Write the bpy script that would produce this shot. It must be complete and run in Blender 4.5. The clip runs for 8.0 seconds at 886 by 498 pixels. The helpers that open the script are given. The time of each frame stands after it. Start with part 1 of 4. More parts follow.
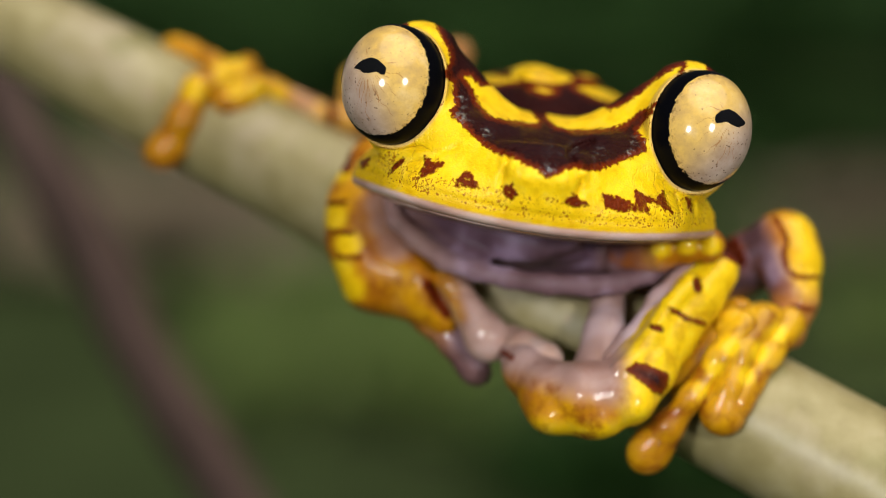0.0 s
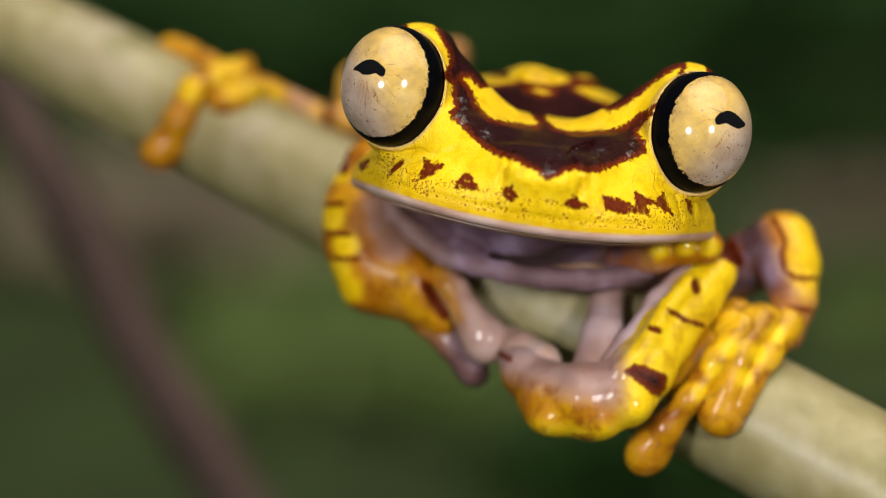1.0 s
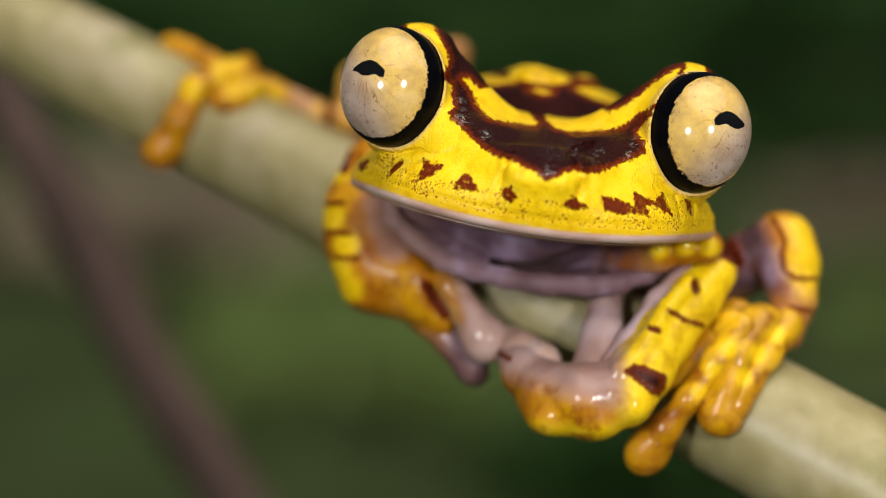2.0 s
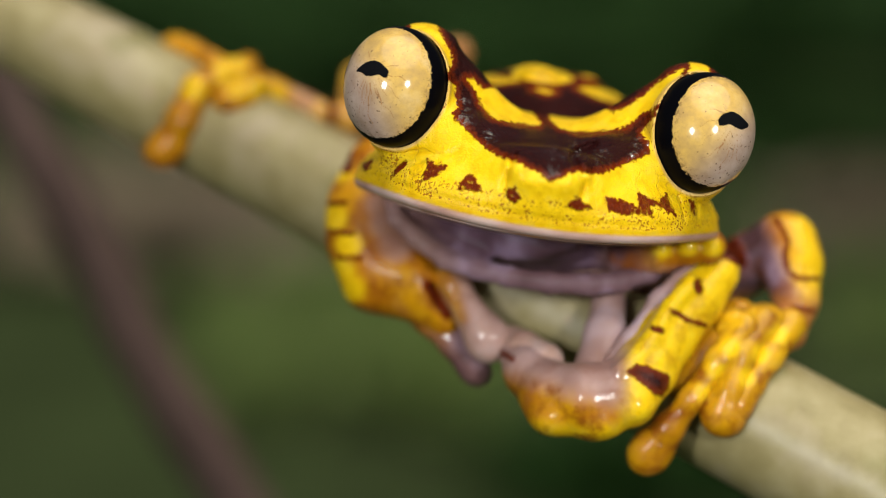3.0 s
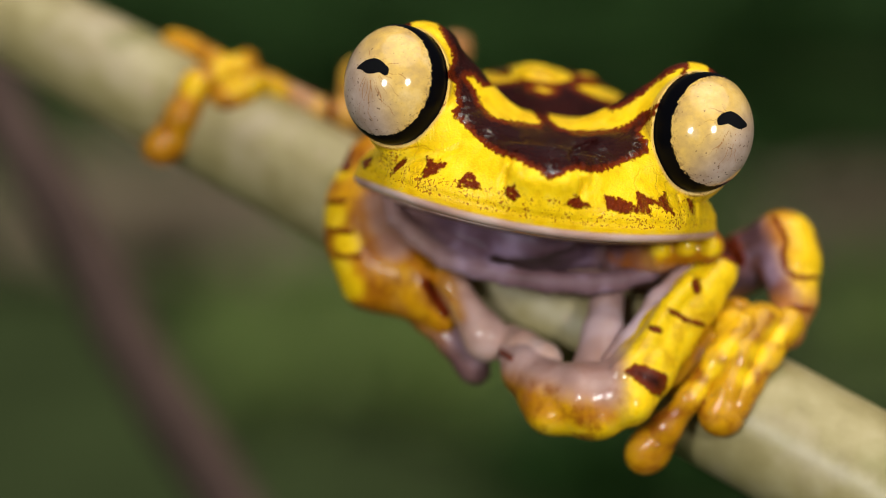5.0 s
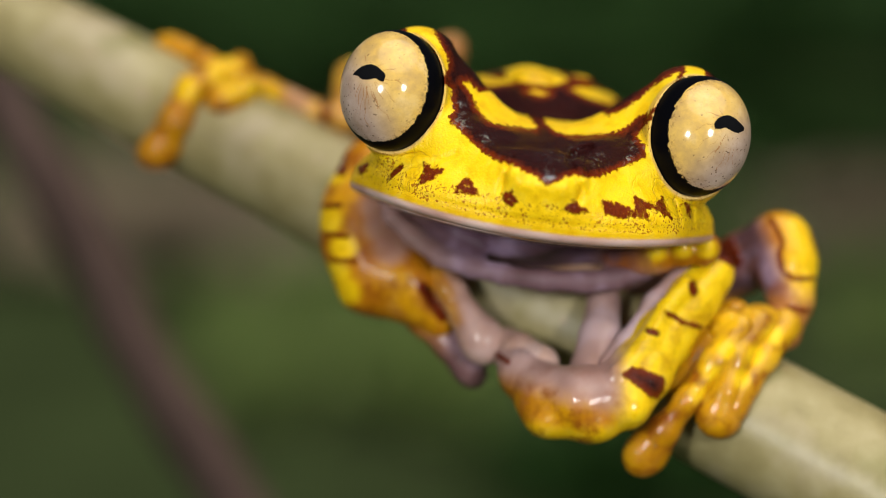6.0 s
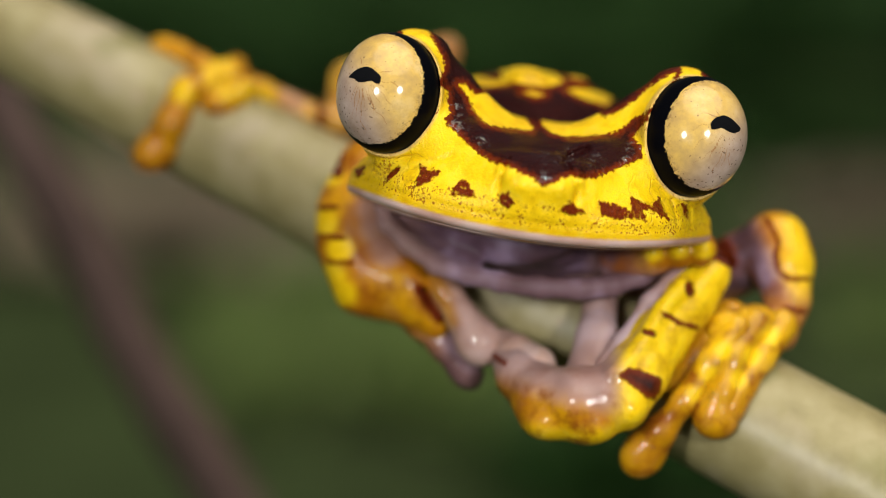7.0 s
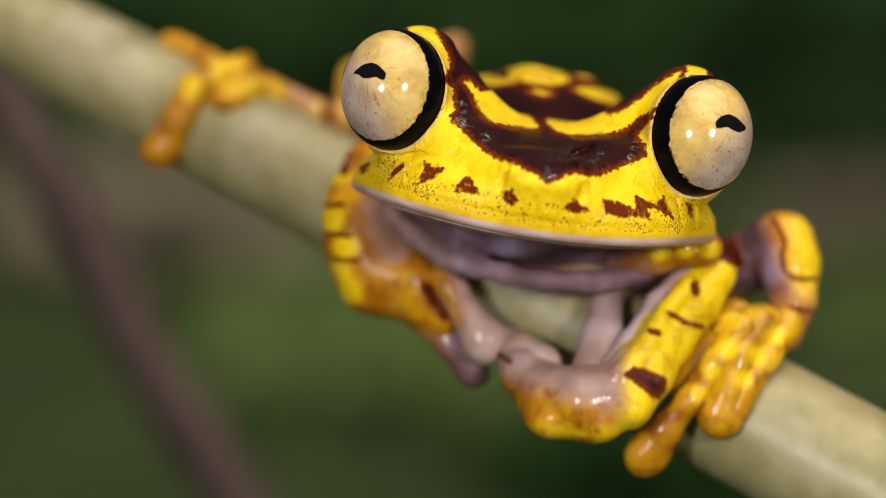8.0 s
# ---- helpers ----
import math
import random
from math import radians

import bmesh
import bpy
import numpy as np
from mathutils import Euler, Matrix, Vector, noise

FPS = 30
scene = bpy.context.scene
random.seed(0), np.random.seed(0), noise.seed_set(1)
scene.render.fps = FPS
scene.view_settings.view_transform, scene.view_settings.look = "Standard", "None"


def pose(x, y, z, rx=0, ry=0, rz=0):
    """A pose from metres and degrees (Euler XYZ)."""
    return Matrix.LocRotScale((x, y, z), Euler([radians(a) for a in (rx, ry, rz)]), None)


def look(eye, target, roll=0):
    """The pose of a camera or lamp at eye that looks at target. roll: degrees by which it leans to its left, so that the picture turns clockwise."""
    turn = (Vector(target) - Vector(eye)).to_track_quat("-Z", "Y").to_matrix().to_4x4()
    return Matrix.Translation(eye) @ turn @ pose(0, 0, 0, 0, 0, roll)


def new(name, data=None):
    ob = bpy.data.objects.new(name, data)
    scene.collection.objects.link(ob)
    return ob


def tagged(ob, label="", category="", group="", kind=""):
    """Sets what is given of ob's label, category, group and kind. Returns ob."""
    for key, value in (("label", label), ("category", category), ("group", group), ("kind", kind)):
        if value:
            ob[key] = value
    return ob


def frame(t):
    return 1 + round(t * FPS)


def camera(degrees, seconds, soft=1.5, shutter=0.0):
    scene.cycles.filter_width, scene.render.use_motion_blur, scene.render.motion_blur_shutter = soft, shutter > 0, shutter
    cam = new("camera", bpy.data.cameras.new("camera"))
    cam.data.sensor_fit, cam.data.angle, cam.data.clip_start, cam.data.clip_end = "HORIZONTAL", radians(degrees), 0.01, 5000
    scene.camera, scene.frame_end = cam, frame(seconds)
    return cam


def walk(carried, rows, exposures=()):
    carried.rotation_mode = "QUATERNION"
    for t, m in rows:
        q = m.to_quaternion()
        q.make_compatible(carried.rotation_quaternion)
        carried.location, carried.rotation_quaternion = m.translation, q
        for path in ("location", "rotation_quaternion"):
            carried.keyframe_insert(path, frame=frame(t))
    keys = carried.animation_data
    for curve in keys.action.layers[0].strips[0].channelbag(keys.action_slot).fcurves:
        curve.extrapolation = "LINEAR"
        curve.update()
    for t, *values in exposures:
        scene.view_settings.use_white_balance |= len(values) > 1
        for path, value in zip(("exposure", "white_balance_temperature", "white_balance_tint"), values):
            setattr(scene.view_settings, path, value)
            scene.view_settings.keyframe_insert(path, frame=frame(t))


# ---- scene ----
# Working frame: millimetres, x right, y away from the camera, z up, centred on the frog's face; the whole frame
# leans down by TILT towards the forest floor, which lies HEIGHT metres below.
TILT, HEIGHT, REACH = 20.0, 0.5, 133.0
BASE = pose(0, 0, HEIGHT, -TILT, 0, 0)


def mm(x, y, z):
    """A point of the working frame in world metres."""
    return BASE @ Vector((x / 1000, y / 1000, z / 1000))


cam = camera(20.0, 8.0, soft=0.9)
cam.data.dof.use_dof, cam.data.dof.focus_distance, cam.data.dof.aperture_fstop = True, 0.1325, 16.0
STAND = BASE @ pose(0, -REACH / 1000, 0, 90, 0, 0)
walk(cam, [(0.0, STAND), (8.0, STAND)], [(0.0, -0.12, 6480, 3), (8.0, -0.12, 6480, 3)])

# ---- light: bright shaded daylight from above, and the pair of small flashes seen in the eyes ----
world = bpy.data.worlds.new("sky")
scene.world = world
world.use_nodes = True
sky = world.node_tree.nodes.new("ShaderNodeTexSky")
sky.sky_type, sky.sun_disc, sky.sun_elevation, sky.sun_rotation = "NISHITA", False, radians(79), radians(111)
sky.air_density, sky.dust_density, sky.ozone_density = 0.6, 4.0, 0.0
world.node_tree.links.new(sky.outputs[0], world.node_tree.nodes["Background"].inputs["Color"])
world.node_tree.nodes["Background"].inputs["Strength"].default_value = 0.043
sun = new("sun", bpy.data.lights.new("sun", "SUN"))
sun.data.energy, sun.data.angle, sun.data.color = 3.1, radians(75), (1.0, 0.92, 0.78)
sun.matrix_world = look((0.18, -0.07, 1.0), (0, 0, 0))
for side in (-1, 1):
    flash = new("flash", bpy.data.lights.new("flash", "AREA"))
    flash.data.shape, flash.data.size, flash.data.energy = "DISK", 0.02, 0.108
    flash.matrix_world = look(mm(side * 56 + 2, -118, 12), mm(6, 0, 0))


# ---- materials ----
def shader(name):
    mat = bpy.data.materials.new(name)
    mat.use_nodes = True
    return mat, mat.node_tree.nodes, mat.node_tree.links, mat.node_tree.nodes["Principled BSDF"]


def add(nodes, links, kind, inputs=(), **props):
    n = nodes.new(kind)
    for key, value in props.items():
        if key == "operation":
            n.operation = value
        elif key == "data_type":
            n.data_type = value
        elif key == "name":
            n.attribute_name = value
        elif key == "clamp":
            n.use_clamp = value
        elif key == "coord":
            n.noise_dimensions = value
        elif key == "feature":
            n.feature = value
    for slot, value in inputs:
        if hasattr(value, "is_output"):
            links.new(value, n.inputs[slot])
        else:
            n.inputs[slot].default_value = value
    return n


def ramp_of(nodes, links, fac, stops):
    r = nodes.new("ShaderNodeValToRGB")
    while len(r.color_ramp.elements) < len(stops):
        r.color_ramp.elements.new(0.5)
    for e, (p, c) in zip(r.color_ramp.elements, stops):
        e.position, e.color = p, (*c, 1)
    links.new(fac, r.inputs[0])
    return r.outputs[0]


def mixed(nodes, links, fac, a, b):
    m = nodes.new("ShaderNodeMix")
    m.data_type = "RGBA"
    for slot, value in ((0, fac), (6, a), (7, b)):
        if hasattr(value, "is_output"):
            links.new(value, m.inputs[slot])
        else:
            m.inputs[slot].default_value = value if slot == 0 else (*value, 1)
    return m.outputs[2]


def noise_of(nodes, links, scale, detail=3.0, rough=0.55):
    tc = nodes.new("ShaderNodeTexCoord")
    n = nodes.new("ShaderNodeTexNoise")
    n.inputs["Scale"].default_value, n.inputs["Detail"].default_value, n.inputs["Roughness"].default_value = scale, detail, rough
    links.new(tc.outputs["Object"], n.inputs["Vector"])
    return n.outputs["Fac"]


def calc(nodes, links, op, a, b=0.0, c=0.0, clamp=False):
    m = nodes.new("ShaderNodeMath")
    m.operation, m.use_clamp = op, clamp
    for i, value in enumerate((a, b, c)):
        if hasattr(value, "is_output"):
            links.new(value, m.inputs[i])
        else:
            m.inputs[i].default_value = value
    return m.outputs[0]


def bump_of(nodes, links, bsdf, height, strength, distance):
    b = nodes.new("ShaderNodeBump")
    b.inputs["Strength"].default_value, b.inputs["Distance"].default_value = strength, distance
    links.new(height, b.inputs["Height"])
    links.new(b.outputs[0], bsdf.inputs["Normal"])
    links.new(b.outputs[0], bsdf.inputs["Coat Normal"])


def skin_material():
    """Moist frog skin: yellow, with chocolate markings, orange fingers and pale lilac undersides set by mesh attributes."""
    mat, N, L, bsdf = shader("frog_skin")

    def attr(name):
        n = N.new("ShaderNodeAttribute")
        n.attribute_name = name
        return n.outputs["Fac"]

    fine, mid, big = noise_of(N, L, 4200, 2), noise_of(N, L, 1100, 3), noise_of(N, L, 320, 2)
    yellow = ramp_of(N, L, mid, [(0.25, (0.62, 0.35, 0.004)), (0.5, (0.82, 0.52, 0.006)), (0.75, (0.88, 0.61, 0.010))])
    orange = ramp_of(N, L, big, [(0.3, (0.22, 0.055, 0.002)), (0.5, (0.39, 0.135, 0.003)), (0.7, (0.58, 0.27, 0.004))])
    pale = ramp_of(N, L, big, [(0.3, (0.37, 0.20, 0.165)), (0.5, (0.53, 0.33, 0.285)), (0.7, (0.62, 0.44, 0.41))])
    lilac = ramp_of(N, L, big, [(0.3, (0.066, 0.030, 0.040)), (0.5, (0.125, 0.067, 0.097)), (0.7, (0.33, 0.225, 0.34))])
    wob = calc(N, L, "MULTIPLY_ADD", mid, 0.5, -0.25)
    wob2 = calc(N, L, "MULTIPLY_ADD", fine, 0.22, -0.11)
    wobble = calc(N, L, "ADD", wob, wob2)
    tone = mixed(N, L, calc(N, L, "ADD", attr("orange"), wobble, clamp=True), yellow, orange)
    tone = mixed(N, L, calc(N, L, "ADD", attr("pale"), calc(N, L, "MULTIPLY", wobble, 0.5), clamp=True), tone, pale)
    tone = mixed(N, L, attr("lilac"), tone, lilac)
    # brown mottling on the limbs
    blot = calc(N, L, "MULTIPLY", calc(N, L, "MULTIPLY_ADD", noise_of(N, L, 800, 5), 5.0, -2.45, clamp=True), attr("mottle"))
    tone = mixed(N, L, blot, tone, (0.22, 0.058, 0.004))
    # fine brown freckles where the freckle attribute allows
    dots = calc(N, L, "GREATER_THAN", calc(N, L, "MULTIPLY", noise_of(N, L, 7000, 1), calc(N, L, "MULTIPLY", attr("freckle"), calc(N, L, "MULTIPLY_ADD", mid, 0.9, 0.55))), 0.60)
    tone = mixed(N, L, calc(N, L, "MULTIPLY", dots, 0.85), tone, (0.27, 0.07, 0.003))
    # chocolate markings with ragged, redder edges
    edge = calc(N, L, "ADD", attr("mark"), calc(N, L, "ADD", calc(N, L, "MULTIPLY", wob, 0.35), calc(N, L, "MULTIPLY", wob2, calc(N, L, "MULTIPLY", attr("grain"), 4.0))))
    inside = calc(N, L, "MULTIPLY_ADD", edge, -10.0, 0.5, clamp=True)
    deep = calc(N, L, "MULTIPLY_ADD", edge, -2.7, -0.10, clamp=True)
    brown = mixed(N, L, deep, (0.165, 0.021, 0.003), (0.022, 0.0042, 0.004))
    tone = mixed(N, L, inside, tone, brown)
    # fine wrinkle lines in the skin below the eyes
    web = N.new("ShaderNodeTexVoronoi")
    web.feature = "DISTANCE_TO_EDGE"
    web.inputs["Scale"].default_value = 800
    warp = N.new("ShaderNodeMix")
    warp.data_type = "VECTOR"
    place = N.new("ShaderNodeTexCoord")
    drift = N.new("ShaderNodeTexNoise")
    drift.inputs["Scale"].default_value = 1500
    L.new(place.outputs["Object"], drift.inputs["Vector"])
    warp.inputs[0].default_value = 0.0009
    L.new(place.outputs["Object"], warp.inputs[4])
    L.new(drift.outputs["Color"], warp.inputs[5])
    L.new(warp.outputs[1], web.inputs["Vector"])
    line = calc(N, L, "MULTIPLY", calc(N, L, "MULTIPLY_ADD", web.outputs["Distance"], -22.0, 1.0, clamp=True), attr("crack"))
    tone = mixed(N, L, calc(N, L, "MULTIPLY", line, 0.6), tone, (0.30, 0.12, 0.006))
    L.new(tone, bsdf.inputs["Base Color"])
    L.new(calc(N, L, "MULTIPLY_ADD", inside, -0.26, calc(N, L, "MULTIPLY_ADD", attr("lilac"), 0.1, calc(N, L, "MULTIPLY_ADD", mid, 0.3, 0.26))), bsdf.inputs["Roughness"])
    L.new(calc(N, L, "MULTIPLY_ADD", inside, -0.09, 0.12), bsdf.inputs["Specular IOR Level"])
    bsdf.inputs["Subsurface Weight"].default_value = 0.06
    bsdf.inputs["Subsurface Radius"].default_value = (1.0, 0.5, 0.3)
    bsdf.inputs["Subsurface Scale"].default_value = 0.0005
    gleam = calc(N, L, "MULTIPLY", calc(N, L, "MULTIPLY", calc(N, L, "GREATER_THAN", noise_of(N, L, 3000, 4, 0.8), 0.55), attr("sheen")), inside)
    L.new(calc(N, L, "MULTIPLY_ADD", gleam, 1.0, calc(N, L, "MULTIPLY_ADD", attr("lilac"), -0.06, calc(N, L, "MULTIPLY_ADD", inside, -0.08, calc(N, L, "MULTIPLY_ADD", attr("grain"), 0.12, calc(N, L, "MULTIPLY_ADD", attr("wet"), 0.36, 0.07)))), clamp=True), bsdf.inputs["Coat Weight"])
    L.new(calc(N, L, "MULTIPLY_ADD", inside, -0.16, calc(N, L, "MULTIPLY_ADD", attr("wet"), -0.13, 0.23)), bsdf.inputs["Coat Roughness"])
    L.new(calc(N, L, "MULTIPLY_ADD", gleam, 1.0, 1.5), bsdf.inputs["Coat IOR"])
    h = calc(N, L, "ADD", calc(N, L, "MULTIPLY", noise_of(N, L, 9000, 1), 0.35), calc(N, L, "MULTIPLY_ADD", fine, 0.25, calc(N, L, "MULTIPLY", mid, 0.25)))
    h = calc(N, L, "MULTIPLY_ADD", calc(N, L, "MULTIPLY", noise_of(N, L, 2600, 4, 0.7), inside), 0.9, h)
    relief = calc(N, L, "MULTIPLY", h, calc(N, L, "MULTIPLY_ADD", inside, 1.0, attr("grain")))
    bump_of(N, L, bsdf, calc(N, L, "MULTIPLY_ADD", line, -0.35, relief), 0.6, 0.0003)
    return mat


def eye_material():
    """Cream iris with fine veins and specks, a black rim and a wet clear surface."""
    mat, N, L, bsdf = shader("iris")
    at = N.new("ShaderNodeAttribute")
    at.attribute_name = "rim"
    vein = N.new("ShaderNodeAttribute")
    vein.attribute_name = "vein"
    mid, fine = noise_of(N, L, 700, 4), noise_of(N, L, 3400, 2)
    cream = ramp_of(N, L, mid, [(0.3, (0.46, 0.29, 0.10)), (0.5, (0.62, 0.39, 0.10)), (0.72, (0.68, 0.47, 0.20))])
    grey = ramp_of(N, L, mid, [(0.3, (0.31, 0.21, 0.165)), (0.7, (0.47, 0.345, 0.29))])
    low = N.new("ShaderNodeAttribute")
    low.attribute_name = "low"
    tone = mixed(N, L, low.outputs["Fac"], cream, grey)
    specks = calc(N, L, "GREATER_THAN", calc(N, L, "MULTIPLY_ADD", low.outputs["Fac"], 0.06, noise_of(N, L, 5200, 1)), 0.745)
    tone = mixed(N, L, calc(N, L, "MULTIPLY", specks, 0.75), tone, (0.09, 0.05, 0.03))
    line = calc(N, L, "LESS_THAN", calc(N, L, "ADD", vein.outputs["Fac"], calc(N, L, "MULTIPLY_ADD", mid, 0.10, -0.05)), 0.034)
    tone = mixed(N, L, calc(N, L, "MULTIPLY", line, 0.75), tone, (0.28, 0.11, 0.03))
    tone = mixed(N, L, calc(N, L, "MULTIPLY_ADD", noise_of(N, L, 1900, 6, 0.8), 3.2, -1.45, clamp=True), tone, mixed(N, L, 0.5, tone, (0.28, 0.17, 0.09)))
    crumb = calc(N, L, "MULTIPLY", calc(N, L, "GREATER_THAN", noise_of(N, L, 4200, 3, 0.7), 0.56), calc(N, L, "MULTIPLY_ADD", at.outputs["Fac"], 4.0, 1.2, clamp=True))
    tone = mixed(N, L, calc(N, L, "MULTIPLY", crumb, 0.55), tone, (0.12, 0.06, 0.03))
    rag = calc(N, L, "ADD", at.outputs["Fac"], calc(N, L, "MULTIPLY_ADD", noise_of(N, L, 3600, 5, 0.75), 0.46, -0.23))
    tone = mixed(N, L, calc(N, L, "MULTIPLY_ADD", rag, 30.0, 0.5, clamp=True), tone, (0.002, 0.002, 0.003))
    L.new(tone, bsdf.inputs["Base Color"])
    bsdf.inputs["Roughness"].default_value = 0.35
    L.new(calc(N, L, "MULTIPLY_ADD", rag, -20.0, 0.9, clamp=True), bsdf.inputs["Coat Weight"])
    bsdf.inputs["Coat Roughness"].default_value = 0.12
    bsdf.inputs["Specular IOR Level"].default_value = 0.02
    return mat


def plain(name, colour, rough=0.5, scale=60.0, vary=0.35, bump=0.3, depth=0.001, coat=0.0, shine=0.5):
    """A two-scale mottled surface of one hue."""
    mat, N, L, bsdf = shader(name)
    a, b = noise_of(N, L, scale, 4), noise_of(N, L, scale * 7, 3)
    lo, hi = [c * (1 - vary) for c in colour], [min(1, c * (1 + vary)) for c in colour]
    tone = ramp_of(N, L, calc(N, L, "MULTIPLY_ADD", b, 0.35, calc(N, L, "MULTIPLY", a, 0.65)), [(0.3, lo), (0.7, hi)])
    L.new(tone, bsdf.inputs["Base Color"])
    bsdf.inputs["Roughness"].default_value = rough
    bsdf.inputs["Coat Weight"].default_value = coat
    bsdf.inputs["Specular IOR Level"].default_value = shine
    bump_of(N, L, bsdf, calc(N, L, "ADD", a, calc(N, L, "MULTIPLY", b, 0.4)), bump, depth)
    return mat


def stalk_material():
    """Smooth green-cream plant stalk with olive blotches, faint lengthwise streaks and small scars."""
    mat, N, L, bsdf = shader("stalk")
    tc = N.new("ShaderNodeTexCoord")
    mp = N.new("ShaderNodeMapping")
    mp.inputs["Scale"].default_value = (0.6, 0.6, 0.3)
    L.new(tc.outputs["Object"], mp.inputs["Vector"])
    st = N.new("ShaderNodeTexNoise")
    st.inputs["Scale"].default_value, st.inputs["Detail"].default_value = 900, 4
    L.new(mp.outputs[0], st.inputs["Vector"])
    big, mid = noise_of(N, L, 130, 3), noise_of(N, L, 620, 4)
    base = ramp_of(N, L, calc(N, L, "MULTIPLY_ADD", st.outputs["Fac"], 0.4, calc(N, L, "MULTIPLY", mid, 0.6)),
                   [(0.3, (0.215, 0.17, 0.07)), (0.5, (0.285, 0.23, 0.105)), (0.7, (0.345, 0.285, 0.15))])
    base = mixed(N, L, calc(N, L, "MULTIPLY_ADD", noise_of(N, L, 190, 3), 4.0, -1.9, clamp=True), base, (0.38, 0.305, 0.205))
    tone = mixed(N, L, calc(N, L, "MULTIPLY_ADD", big, 5.0, -2.65, clamp=True), base, (0.15, 0.135, 0.03))
    tone = mixed(N, L, calc(N, L, "MULTIPLY_ADD", noise_of(N, L, 420, 2), 9.0, -6.2, clamp=True), tone, (0.38, 0.24, 0.13))
    L.new(tone, bsdf.inputs["Base Color"])
    bsdf.inputs["Roughness"].default_value = 0.42
    L.new(calc(N, L, "MULTIPLY_ADD", noise_of(N, L, 210, 3), 3.0, -1.7, clamp=True), bsdf.inputs["Coat Weight"])
    bsdf.inputs["Coat Roughness"].default_value = 0.2
    bump_of(N, L, bsdf, calc(N, L, "ADD", st.outputs["Fac"], mid), 0.15, 0.0002)
    return mat


SKIN, IRIS, STALK = skin_material(), eye_material(), stalk_material()
PUPIL = plain("pupil", (0.002, 0.002, 0.003), 0.9, 800, 0.3, 0.0, 0.0001, 0.0)
PUPIL.node_tree.nodes["Principled BSDF"].inputs["Specular IOR Level"].default_value = 0.1
SCAR = plain("scar", (0.33, 0.25, 0.15), 0.5, 900, 0.2, 0.2, 0.0002)
TWIG = plain("brown_bark", (0.085, 0.053, 0.047), 0.8, 90, 0.35, 0.5, 0.001, 0.0, 0.2)
SOIL = plain("forest_floor", (0.034, 0.048, 0.018), 0.95, 9, 0.5, 0.8, 0.01, 0.0, 0.08)
LEAF = plain("green_leaf", (0.18, 0.245, 0.075), 0.6, 14, 0.45, 0.3, 0.002, 0.0, 0.2)
# leaves of the shaded undergrowth, with the shade put into their dark colour
SHADED_LEAF = plain("shaded_leaf", (0.025, 0.064, 0.013), 0.7, 14, 0.45, 0.3, 0.002, 0.0, 0.15)
LITTER = plain("leaf_litter", (0.315, 0.255, 0.19), 0.85, 12, 0.4, 0.4, 0.002, 0.0, 0.15)


# ---- shape tools ----
def part(name, mesh, material, parent, label=""):
    """Links a mesh as one part under a thing or a part."""
    mesh.materials.append(material)
    ob = new(name, mesh)
    ob.parent = parent
    return tagged(ob, label)


def melt(a, b, k):
    """Smooth union of two distance fields."""
    h = np.clip(0.5 + 0.5 * (b - a) / k, 0, 1)
    return b * (1 - h) + a * h - k * h * (1 - h)


def rod(P, a, b, ra, rb):
    """Distance to a tapered rod with round ends."""
    a, b = np.array(a, np.float32), np.array(b, np.float32)
    d = b - a
    t = np.clip(((P - a) @ d) / max(float(d @ d), 1e-6), 0, 1)
    return np.linalg.norm(P - a - t[..., None] * d, axis=-1) - (ra + (rb - ra) * t)


def egg(P, c, r, lean=0.0):
    """Distance to an ellipsoid, leaned clockwise in the xz plane by so many degrees."""
    q = P - np.array(c, np.float32)
    if lean:
        s, w = math.sin(radians(lean)), math.cos(radians(lean))
        q = np.stack((q[..., 0] * w - q[..., 2] * s, q[..., 1], q[..., 0] * s + q[..., 2] * w), -1)
    r = np.array(r, np.float32)
    k0 = np.linalg.norm(q / r, axis=-1)
    k1 = np.linalg.norm(q / (r * r), axis=-1)
    return k0 * (k0 - 1) / np.maximum(k1, 1e-6)


def limb(P, joints, k=0.5):
    """Smooth union of rods through joints (point, radius)."""
    d = None
    for (a, ra), (b, rb) in zip(joints, joints[1:]):
        e = rod(P, a, b, ra, rb)
        d = e if d is None else melt(d, e, k)
    return d


